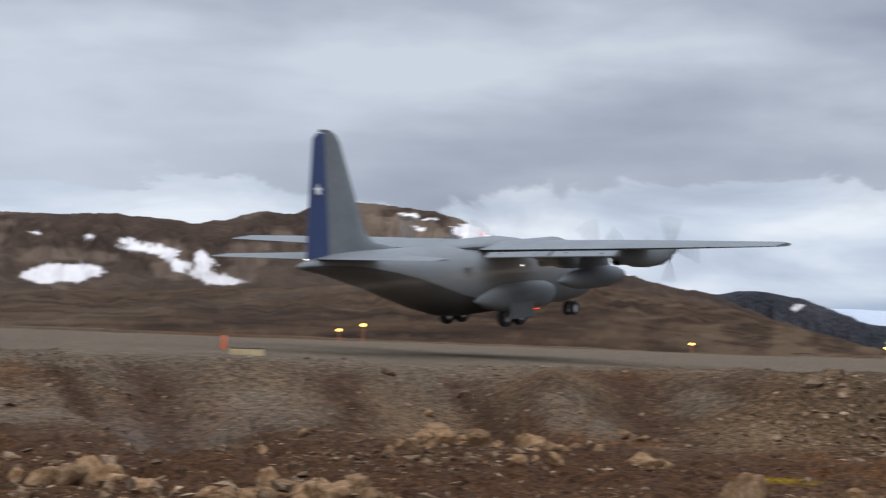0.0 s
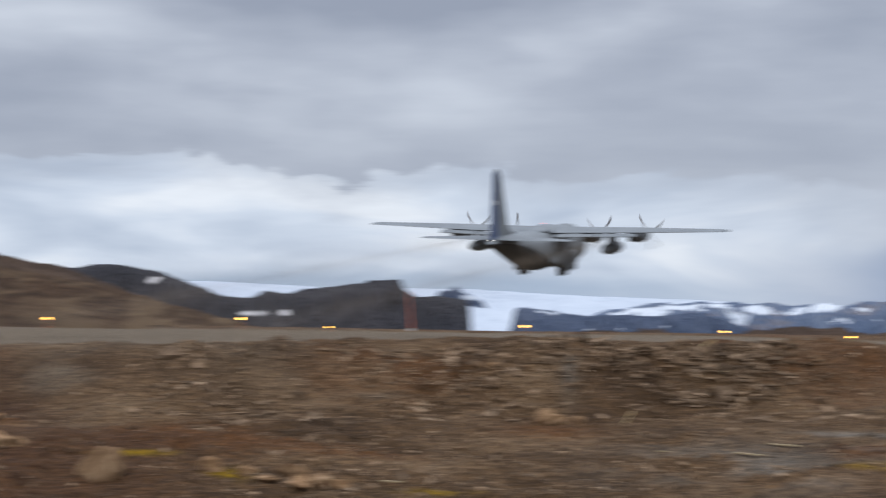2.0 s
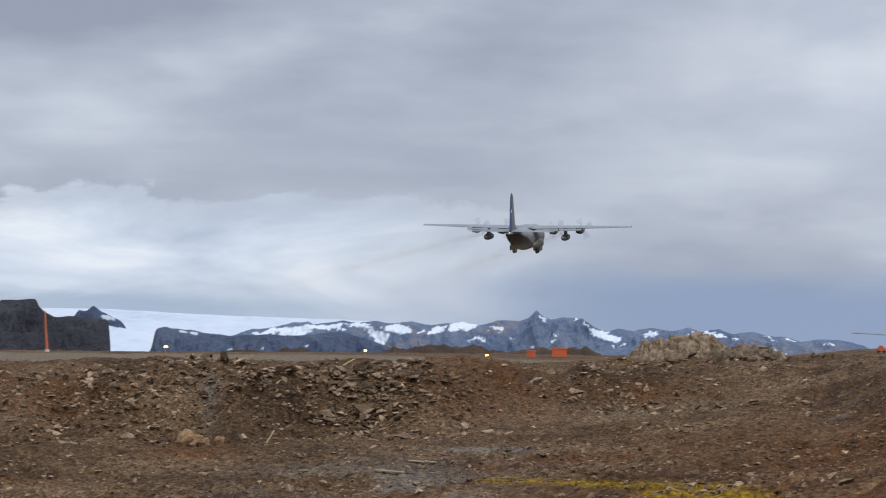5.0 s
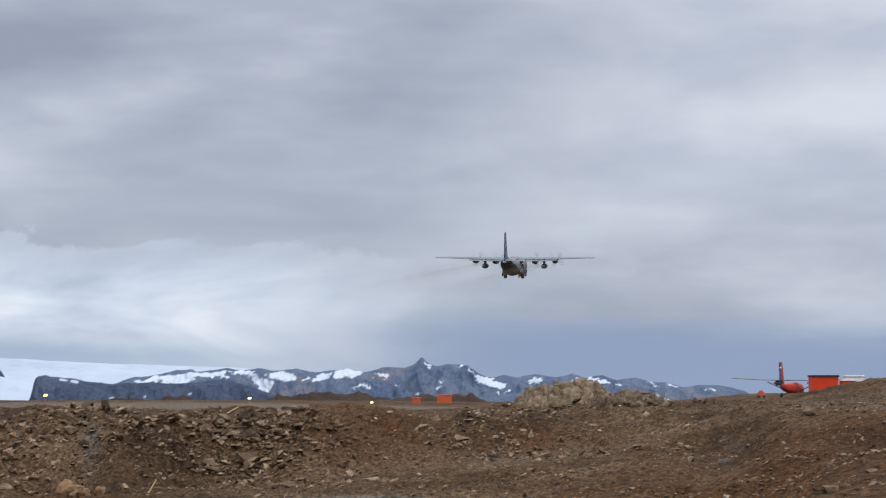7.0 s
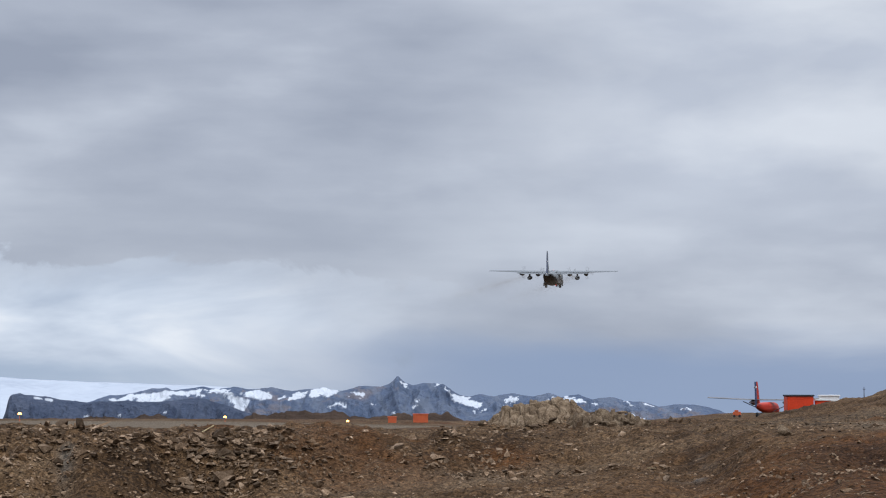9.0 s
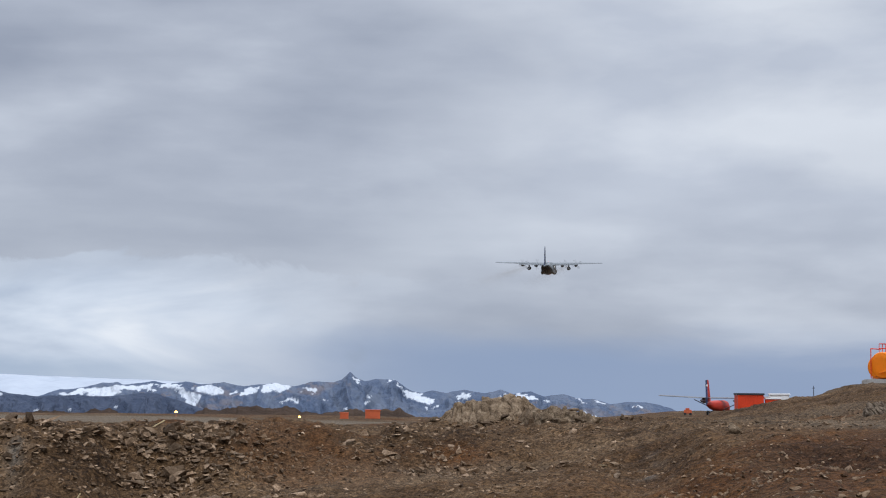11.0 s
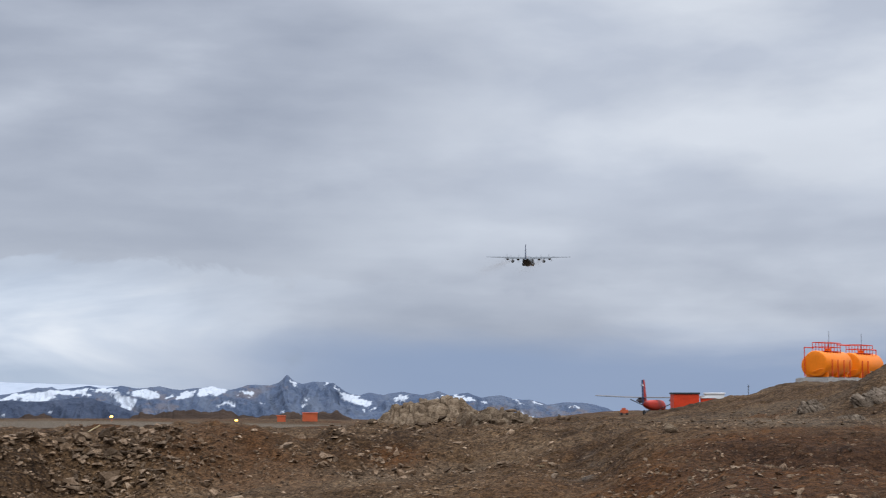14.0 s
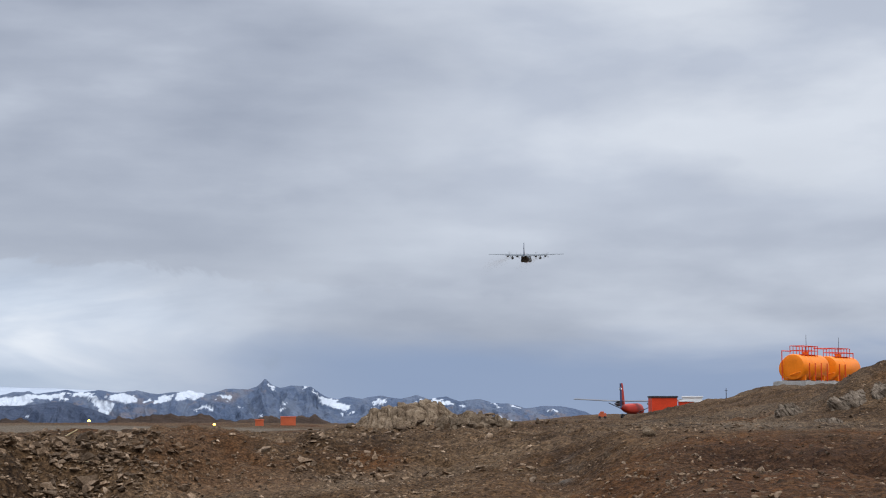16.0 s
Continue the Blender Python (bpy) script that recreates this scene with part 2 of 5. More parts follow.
def fbm(x, y, octaves=4, seed=0, gain=0.5):
    x, y = np.asarray(x, float), np.asarray(y, float)
    total, amp = np.zeros(np.broadcast(x, y).shape), 1.0
    for k in range(octaves):
        total = total + amp * value_noise(x + 17.3 * k, y - 9.1 * k, seed + k)
        x, y, amp = x * 2.03, y * 2.03, amp * gain
    return total


def step01(v, a, b):
    u = np.clip((v - a) / (b - a), 0, 1)
    return u * u * (3 - 2 * u)


def bump(x, y, cx, cy, sx, sy, turn=0.0):
    c, s = math.cos(radians(turn)), math.sin(radians(turn))
    dx, dy = x - cx, y - cy
    return np.exp(-((dx * c + dy * s) / sx) ** 2 - ((-dx * s + dy * c) / sy) ** 2)


def polar(az, r):
    a = np.radians(az)
    return r * np.sin(a), r * np.cos(a)


# ---- the lie of the land ----
AZ = np.array([-110.0, -75, -52, -38, -26, -18, -12, -8, -4, 2, 8, 30])
FOOT = np.array([40.0, 47, 62, 60, 67, 66, 69, 71, 66, 46, 40, 40])
BROW = np.array([55.0, 57, 72, 69, 75, 74, 77, 82, 78, 60, 52, 52])
FLOOR = np.array([-0.8, -1.1, -1.65, -1.8, -2.4, -2.2, -1.7, -1.3, -0.5, 0.6, 0.6, 0.8])
CREST = np.array([0.0, 0.0, 0.0, 0.3, 0.6, 0.65, 0.1, 0.1, 0.2, 0.5, 0.3, 0.3])


def plateau(x, y):
    right = step01(x, -57, -20)
    y_eff = np.clip(y, -100, 400) * (1 - right) + np.clip(y, -60, 210) * right
    z = 1.1 - 0.0145 * y_eff + 0.0125 * np.clip(-57 - x, 0, 70) + 0.012 * np.clip(x + 57, 0, 70)
    # hill with the fuel tanks, and the rocky rise before it
    hill = np.interp(x, [-34, -14, -4.5, 1.1, 4.5, 6.9, 9, 30, 70], [0, 0.3, 1.1, 2.35, 3.0, 3.85, 4.0, 4.2, 1.0])
    z = z + hill * np.exp(-(np.maximum(np.abs(y - 166) - 8, 0) / 38) ** 2)
    rise = np.interp(x, [1.5, 4.5, 6.5, 8, 9.2, 12, 16, 26, 45], [0, 0.3, 0.8, 1.5, 2.4, 3.1, 3.5, 2.4, 0])
    z = z + rise * np.exp(-((y - 94) / 13) ** 2) + 1.6 * bump(x, y, 26, 100, 14, 30)
    # far off the land falls to the shore
    z = z + 0.5 * bump(x, y, -97, 402, 30, 20) + 0.8 * bump(x, y, -6, 262, 20, 28)
    z = z - 75.0 * step01(np.hypot(x, y), 430, 1700)
    # stony mound by the runway
    mx, my = polar(-9.1, 97.0)
    z = z + 1.25 * bump(x, y, mx - 0.4, my, 3.9, 4.0) + 0.45 * bump(x, y, mx + 4.0, my - 2, 3.2, 3.0)
    return z + 0.3 * (1 - step01(y, 10, 60)) * (1 - right)


# the dug benches below the tanks: distance and height along the slope
BENCH_R = np.array([24.0, 33, 40, 44.5, 46.5, 51, 55, 57.5, 59, 68, 80, 92])
BENCH_Z = np.array([0.62, 0.5, 0.5, 0.62, -0.1, -0.45, -0.3, 0.95, 1.15, 1.2, 1.32, 1.5])


def benches(az, r):
    """How far the dug benches take over at this bearing and distance, and their height."""
    q = r + 3.0 * fbm(az / 3.4, r / 90.0, 3, 131) + 0.5 * (az - 4.0)
    lump = 0.22 * fbm(az / 1.6, r / 12.0, 4, 133)
    share = step01(az, -2.2, 2.0) * (1 - step01(az, 20, 40)) * (1 - step01(r, 78, 92)) * step01(r, 22, 32)
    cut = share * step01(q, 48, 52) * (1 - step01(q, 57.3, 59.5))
    return share, np.interp(q, BENCH_R, BENCH_Z) + lump, cut


def crease(a, r, a0, r0, a1, r1, w):
    """Nearness, 0 to 1, to a line between two places given by bearing and distance."""
    x, y = polar(a, r)
    (x0, y0), (x1, y1) = polar(a0, r0), polar(a1, r1)
    dx, dy = x1 - x0, y1 - y0
    k = np.clip(((x - x0) * dx + (y - y0) * dy) / (dx * dx + dy * dy), 0, 1)
    return np.exp(-((x - x0 - k * dx) ** 2 + (y - y0 - k * dy) ** 2) / (w * w))


RUNNELS = [(-64.7, 62, -61.0, 49, 1.0, 0.55), (-62.3, 68, -60.3, 50, 1.6, 0.75), (-61.5, 56, -57.5, 50, 1.2, 0.4), (-51.5, 72, -49.6, 62, 0.9, 0.5), (-49.6, 62, -47.3, 54, 1.0, 0.45), (-45.8, 70, -43.5, 60, 1.6, 0.45), (-55.6, 70, -54.6, 58, 1.5, 0.4), (-64.0, 63, -63.0, 52, 2.0, -0.5), (-58.5, 64, -57.6, 55, 2.2, -0.4), (-48.4, 66, -46.8, 58, 2.0, -0.4), (-42.6, 66, -41.6, 60, 2.2, -0.35)]


def land(x, y):
    r, az = np.hypot(x, y), np.degrees(np.arctan2(x, y))
    foot, brow, floor, crest = (np.interp(az, AZ, v) for v in (FOOT, BROW, FLOOR, CREST))
    w = fbm(az / 4.0, r / 60.0, 3, 5)
    foot, brow = foot + 5.0 * w, brow + 4.0 * w
    flat = plateau(x, y)
    lip = flat + crest * (1 - step01(r, brow, brow + 30))
    near = floor + (0.85 - floor) * (1 - step01(r, 2, 32)) + 0.012 * np.maximum(0, r - 40)
    t = step01(r, foot, brow)
    z = near * (1 - t) + lip * t
    # strewn roughness, less on the graded runway
    graded = runway(x, y)
    west = step01(-az, 36, 46) * step01(r, foot - 6, foot + 3)
    rough = (1 - 0.93 * graded) * (1 - step01(r, 150, 400) * 0.5) * (1 - 0.68 * west)
    z = z + rough * (0.55 * fbm(x / 9.0, y / 9.0, 3, 11) + 0.42 * np.abs(fbm(x / 2.6, y / 2.6, 3, 23)) + 0.2 * fbm(x / 0.7, y / 0.7, 3, 31, 0.7))
    # gully between the mound and the rusty heaps, runnels down the bank
    z = z - 0.7 * bump(x, y, -4.4, 60, 1.5, 9, 4) - 0.5 * bump(x, y, -3.0, 46, 2.0, 9, 8)
    share, height_there, cut = benches(az, r)
    fine = 0.18 * fbm(x / 1.1, y / 1.1, 4, 29, 0.6)
    z = z * (1 - share) + (height_there + fine) * share
    z = z - 0.6 * bump(x, y, -50, 40, 3, 8, 50)
    # runnels and spoil ribs on the bank beside the runway
    for a0, r0, a1, r1, w, deep in RUNNELS:
        z = z - deep * crease(az, r, a0, r0, a1, r1, w)
    t2 = step01(r, foot, brow) * (1 - step01(r, brow, brow + 6)) * (1 - 0.75 * west)
    z = z - t2 * 0.9 * np.abs(fbm(az / 1.6 + 0.08 * r, r / 40.0, 3, 37))
    return z


def runway(x, y):
    edge = 1.5 * fbm(y / 25.0, y * 0, 2, 41)
    return step01(-x, 60 + edge, 63.5 + edge) * (1 - step01(-x, 119, 122)) * (1 - step01(y, 300, 345))


def grid_mesh(name, X, Y, Z, mat, attrs=(), wrap=False):
    """A sheet from arrays of places, with soft shading and named layers."""
    rows, cols = X.shape
    me = bpy.data.meshes.new(name)
    idx = np.arange(rows * cols).reshape(rows, cols)
    a, b = idx[:-1, :-1].ravel(), idx[:-1, 1:].ravel()
    c, d = idx[1:, 1:].ravel(), idx[1:, :-1].ravel()
    quads = np.stack([a, b, c, d], 1)
    if wrap:
        quads = np.concatenate([quads, np.stack([idx[:-1, -1], idx[:-1, 0], idx[1:, 0], idx[1:, -1]], 1)])
    cap = idx[0, ::-1] if wrap else idx[0, :0]
    me.vertices.add(rows * cols)
    me.vertices.foreach_set("co", np.stack([X, Y, Z], -1).astype(np.float32).ravel())
    corners = np.concatenate([quads.ravel(), cap]).astype(np.int32)
    starts = np.arange(0, quads.size + (1 if wrap else 0), 4, dtype=np.int32)
    me.loops.add(len(corners))
    me.loops.foreach_set("vertex_index", corners)
    me.polygons.add(len(starts))
    me.polygons.foreach_set("loop_start", starts)
    me.polygons.foreach_set("use_smooth", np.ones(len(starts), bool))
    me.update(calc_edges=True)
    for key, v in attrs:
        at = me.attributes.new(key, "FLOAT", "POINT")
        at.data.foreach_set("value", np.clip(v, 0, 1).astype(np.float32).ravel())
    me.materials.append(mat)
    return new(name, me)


def build_ground():
    az = np.concatenate([np.arange(-180, -72, 2.0), np.arange(-72, 12, 0.1), np.arange(12, 180, 2.0)])
    r = np.concatenate([np.geomspace(0.5, 26, 30)[:-1], np.geomspace(26, 150, 520)[:-1], np.geomspace(150, 700, 80)[:-1], np.geomspace(700, 4800, 16)])
    A, R = np.meshgrid(az, r)
    X, Y = polar(A, R)
    Z = land(X, Y)
    gravel = np.maximum(runway(X, Y), 0.3 * step01(fbm(X / 14, Y / 14, 3, 51), 0.05, 0.3) * step01(R, 60, 75))
    for a0, r0, sx, sy in ((-50, 64, 6, 6), (-62, 55, 7, 8), (-56, 66, 6, 4), (1.0, 74, 7, 2.5), (-2.5, 84, 4, 4)):
        cx, cy = polar(a0, r0)
        gravel = np.maximum(gravel, 0.28 * bump(X, Y, cx, cy, sx, sy, -a0) * step01(fbm(X / 4, Y / 4, 3, 53), -0.3, 0.1))
    E = np.degrees(np.arctan2(Z - EYE.z, R))
    near = R < 75
    # fans of grey gravel spilt down the bank
    for a0, e0, sa, se, k in ((-65.2, -3.3, 2.0, 1.0, 0.9), (-63.2, -4.3, 1.5, 0.55, 0.9), (-58.0, -2.9, 1.3, 0.6, 0.7), (-56.3, -3.4, 1.2, 0.5, 0.75), (-48.4, -2.9, 1.3, 0.75, 0.85), (-46.6, -3.5, 1.0, 0.4, 0.9), (-42.6, -2.5, 1.3, 0.5, 0.7), (-44.5, -4.2, 2.0, 0.25, 0.5), (3.2, -0.87, 2.2, 0.14, 0.6), (-33.0, -3.05, 1.6, 0.12, 0.5)):
        wa = A + 2.2 * fbm(X / 4.5, Y / 4.5, 4, 57)
        gravel = np.maximum(gravel, 0.85 * k * step01(bump(wa, E, a0, e0, sa * 1.15, se * 1.15), 0.1, 0.8) * (R < 100))
    wet = np.zeros_like(X)
    for a0, r0, sx, sy in ((-62, 56, 4, 4), (-25.5, 71, 0.35, 2.5)):
        cx, cy = polar(a0, r0)
        wet = np.maximum(wet, bump(X, Y, cx, cy, sx, sy, -a0))
    for a0, e0, sa, se, k in ((-16, -4.1, 1.8, 0.08, 1.6), (-14.8, -4.55, 1.5, 0.07, 1.4), (-19.5, -5.3, 4.2, 0.8, 0.9), (-4.2, -2.7, 0.6, 0.15, 1.4), (-3.8, -2.2, 0.3, 0.2, 1.0)):
        wet = np.maximum(wet, k * bump(A, E, a0, e0, sa, se) * near)
    wet = wet * step01(fbm(X / 3, Y / 3, 3, 61), -0.3, 0.1)
    moss = np.zeros_like(X)
    for a0, e0, sa, se in ((-8.6, -5.55, 2.2, 0.22), (-11.8, -5.2, 2.0, 0.09), (-9.5, -5.2, 2.0, 0.06), (-15.1, -5.1, 0.8, 0.09), (-40.3, -5.0, 1.0, 0.07), (-37.2, -5.8, 0.6, 0.2), (-30, -6.3, 1.0, 0.1)):
        moss = np.maximum(moss, bump(A, E, a0, e0, sa, se) * near)
    moss = 1.9 * moss * step01(fbm(X / 1.6, Y / 1.6, 3, 71), -0.3, 0.1)
    rust = 0.7 * step01(fbm(X / 10, Y / 10, 3, 81), 0.02, 0.4) * (1 - runway(X, Y))
    rust = np.maximum(rust, 0.8 * bump(X, Y, 1.5, 46, 9, 16))
    rust = np.maximum(rust, 0.95 * benches(A, R)[0] * (1 - step01(R, 60, 70)) * step01(fbm(X / 5, Y / 5, 3, 83), -0.5, 0.0))
    for a0, e0, sa, se, k in ((-10.6, -2.15, 1.1, 0.42, 0.9), (-39.0, -4.2, 1.6, 0.22, 0.9), (-26.2, -4.2, 1.6, 0.3, 0.8), (-31.0, -2.7, 1.2, 0.5, 0.6), (-37.0, -4.6, 1.0, 0.5, 0.8), (3.2, -1.5, 2.6, 0.35, 0.9)):
        rust = np.maximum(rust, k * bump(A, E, a0, e0, sa, se) * (R < 90))
    rust = rust * (1 - 0.85 * gravel)
    rust = np.maximum(rust, 0.75 * step01(-A, 36, 46) * step01(A, -140, -80) * (1 - step01(R, 46, 58)))
    # dark brown tint: the benches and their cut face, the hollow, the runnels
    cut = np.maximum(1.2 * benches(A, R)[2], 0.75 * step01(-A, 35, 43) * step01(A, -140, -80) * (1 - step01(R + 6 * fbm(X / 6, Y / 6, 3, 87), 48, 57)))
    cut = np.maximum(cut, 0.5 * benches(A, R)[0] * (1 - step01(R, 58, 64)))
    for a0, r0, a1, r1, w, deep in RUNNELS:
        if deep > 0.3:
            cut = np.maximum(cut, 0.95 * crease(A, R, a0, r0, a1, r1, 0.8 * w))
    # runway gravel spreads over its shoulder
    gravel = np.maximum(gravel, 0.75 * step01(-X + 4 * fbm(X / 8, Y / 8, 3, 89), 47, 60) * (1 - step01(-X, 119, 122)) * (1 - step01(Y, 60, 110)))
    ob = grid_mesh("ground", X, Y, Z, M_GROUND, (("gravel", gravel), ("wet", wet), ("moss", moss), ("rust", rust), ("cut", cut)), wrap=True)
    return tagged(ob, "brown stony ground with gravel runway and dug bank", "ground", kind="structure")


build_ground()


# ---- hills and distance ----
def build_ridge(name, label, mat, skyline, near, far, base, rough=0.06, seed=1, step=0.1, cliff=1.0, layers=None, depth=26, category="hill", relief=(1.1, 3.0, 0.28), ridged=False):
    """A rise between two distances whose crest follows a skyline of (bearing, elevation) pairs."""
    pa, pe = np.array(skyline[0::2], float), np.array(skyline[1::2], float)
    az = np.arange(pa[0], pa[-1] + step / 2, step)
    el = np.interp(az, pa, pe)
    k = np.hanning(7) / np.hanning(7).sum()
    el = np.convolve(np.pad(el, 3, mode="edge"), k, "valid")
    el = el + rough * fbm(az * 1.7, az * 0, 5, seed, 0.6)
    v = np.concatenate([np.linspace(0, 1, depth), np.linspace(1.12, 1.6, 5)])
    A, V = np.meshgrid(az, v)
    crest = EYE.z + (near + (far - near) * 0.75) * np.tan(np.radians(el))
    R = near + (far - near) * np.where(V <= 1, V * 0.75, 0.75 + (V - 1) * 0.7)
    up = np.where(V <= 1, np.clip(V, 0, 1) ** cliff, 1 - (np.clip(V - 1, 0, 1) / 0.6) ** 1.3)
    X, Y = polar(A, R)
    lumps = fbm(A * relief[0], V * relief[1], 5, seed + 9, 0.55)
    if ridged:
        warp = 0.5 * fbm(A * relief[0], V * relief[1], 3, seed + 5)
        lumps = 0.3 - 1.7 * np.abs(fbm(A * relief[0] * 0.9 + warp + V * 0.5, V * 1.3 + warp, 5, seed + 13, 0.55)) + 0.5 * lumps
    inner = np.sin(np.pi * np.clip(V, 0, 1)) * (V <= 1)
    foot = np.minimum(base, plateau(X, Y)) - 0.6
    span = np.maximum(crest[None, :] - foot, 0.3)
    Z = foot + span * up * (1 + relief[2] * lumps * inner)
    eln = np.degrees(np.arctan2(Z - EYE.z, R))
    ob = grid_mesh(name, X, Y, Z, mat, layers(A, eln, V) if layers else ())
    return tagged(ob, label, category, kind="structure")


def spots(A, E, places, seed, warp=0.5):
    """Patches at (bearing, elevation, half width, half height, lean)."""
    total = np.zeros_like(A)
    wa = A + warp * (fbm(A * 2.0, E * 4.0, 4, seed, 0.5) + 0.6 * fbm(A * 7.0, E * 14.0, 3, seed + 6, 0.6))
    we = E + warp * (0.3 * fbm(A * 2.2, E * 5.0, 4, seed + 3, 0.5) + 0.25 * fbm(A * 8.0, E * 14.0, 3, seed + 8, 0.6))
    for a, e, ha, he, lean in places:
        c, s = math.cos(radians(lean)), math.sin(radians(lean))
        da, de = wa - a, we - e
        q = ((da * c + de * s) / ha) ** 2 + ((-da * s + de * c) / he) ** 2
        total = np.maximum(total, step01(-q, -1.15, -0.85))
    return total


def west_layers(A, E, V):
    snow = spots(A, E, [(-64.9, 1.35, 1.35, 0.32, 6), (-65.7, 2.7, 0.18, 0.09, 0), (-64.1, 2.57, 0.16, 0.08, 0), (-62.4, 2.35, 0.8, 0.16, -12), (-61.2, 1.95, 0.75, 0.22, -40), (-60.2, 1.75, 0.32, 0.55, 8), (-59.7, 1.3, 0.85, 0.17, -6), (-53.1, 3.7, 0.3, 0.06, -8), (-52.35, 3.56, 0.22, 0.045, -8), (-52.75, 3.28, 0.28, 0.06, -10), (-53.2, 1.65, 0.42, 0.12, 0),
                         (-50.95, 3.12, 0.5, 0.28, -30), (-49.9, 2.72, 0.95, 0.17, -24), (-48.5, 2.28, 0.8, 0.1, -18), (-50.1, 2.33, 0.7, 0.05, -12)], 5, 0.35)
    pale = 0.6 * step01(fbm(A * 0.8, E * 2, 4, 8), 0.0, 0.35) + 0.7 * spots(A, E, [(-54, 3.2, 2.2, 0.5, -4)], 15, 0.8)
    return (("snow", snow), ("pale", pale))


def slope_layers(A, E, V):
    pale = 0.75 * step01(fbm(A * 0.7, E * 2.5, 4, 18), -0.05, 0.35) * step01(A, -50, -40) + 0.3 * step01(fbm(A * 1.5, E * 6, 4, 19), 0.1, 0.4)
    snow = spots(A, E, [(-41.3, 0.66, 0.55, 0.05, -14)], 25, 0.2)
    return (("pale", pale), ("snow", snow))


def mesa_layers(A, E, V):
    return (("snow", spots(A, E, [(-39.83, 0.84, 0.22, 0.12, 10), (-36.4, -0.24, 0.55, 0.085, 0), (-35.32, -0.21, 0.2, 0.1, 0)], 35, 0.2)),)


def far_layers(A, E, V):
    snow = spots(A, E, [(-19.96, -0.07, 0.23, 0.16, -50), (-19.73, -0.26, 0.29, 0.19, -45), (-20.4, 0.18, 0.39, 0.08, 0), (-19.19, 0.05, 0.4, 0.16, -8), (-21.07, 0.05, 0.14, 0.05, 10), (-18.38, -0.03, 0.1, 0.04, 0), (-16.79, 0.16, 0.51, 0.17, 10), (-17.8, 0.0, 0.33, 0.11, 10), (-16.4, -0.33, 0.22, 0.06, 20), (-15.7, 0.04, 0.1, 0.09, 0), (-15.24, -0.25, 0.08, 0.04, 30), (-14.05, 0.44, 0.18, 0.06, -25), (-12.94, 0.4, 0.12, 0.05, 0), (-12.45, 0.17, 0.22, 0.05, -38), (-12.0, -0.13, 0.48, 0.14, -25),
                         (-14.36, -0.51, 0.08, 0.04, 0), (-13.62, -0.2, 0.08, 0.04, 0), (-13.72, -0.32, 0.06, 0.04, 0), (-11.77, -0.51, 0.08, 0.05, 0), (-11.38, -0.46, 0.12, 0.05, 40), (-10.39, -0.13, 0.29, 0.07, 30), (-9.04, -0.09, 0.14, 0.06, 0), (-8.31, -0.1, 0.27, 0.09, -12), (-7.59, -0.21, 0.12, 0.04, 0), (-6.38, -0.2, 0.2, 0.05, -18), (-5.67, -0.26, 0.1, 0.03, -10), (-4.43, -0.39, 0.14, 0.04, 0), (-6.35, -0.62, 0.1, 0.06, 0), (-5.87, -0.72, 0.06, 0.05, 60)], 45, 0.34)
    snow = np.maximum(snow, spots(A, E, [(-23.54, -0.1, 0.62, 0.09, 12), (-22.4, 0.0, 0.8, 0.13, 10), (-21.5, 0.1, 0.4, 0.08, 10)], 47, 0.3))
    ochre = 0.85 * spots(A, E, [(-19.2, -0.25, 0.8, 0.3, -8), (-18.4, -0.1, 0.5, 0.25, 0), (-15.3, 0.15, 0.9, 0.2, 10), (-16.2, -0.05, 0.6, 0.2, 0), (-6.0, -0.6, 2.5, 0.14, 0), (-8.0, -0.45, 1.6, 0.12, 0), (-21.5, -0.2, 1.2, 0.12, 10)], 55, 0.9) * step01(fbm(A * 2, E * 5, 4, 58), -0.25, 0.2)
    scree = 0.7 * step01(fbm(A * 3.2 + E * 2.0, E * 1.2, 5, 66, 0.6), 0.02, 0.3)
    return (("snow", snow), ("ochre", ochre), ("scree", scree))


def front_layers(A, E, V):
    return (("snow", spots(A, E, [(-26.52, -0.11, 0.15, 0.04, -8), (-26.13, -0.16, 0.13, 0.04, -12), (-24.84, -0.7, 0.08, 0.03, 0), (-23.72, -0.65, 0.09, 0.025, 0), (-22.25, -0.56, 0.06, 0.03, 0)], 49, 0.1)),)


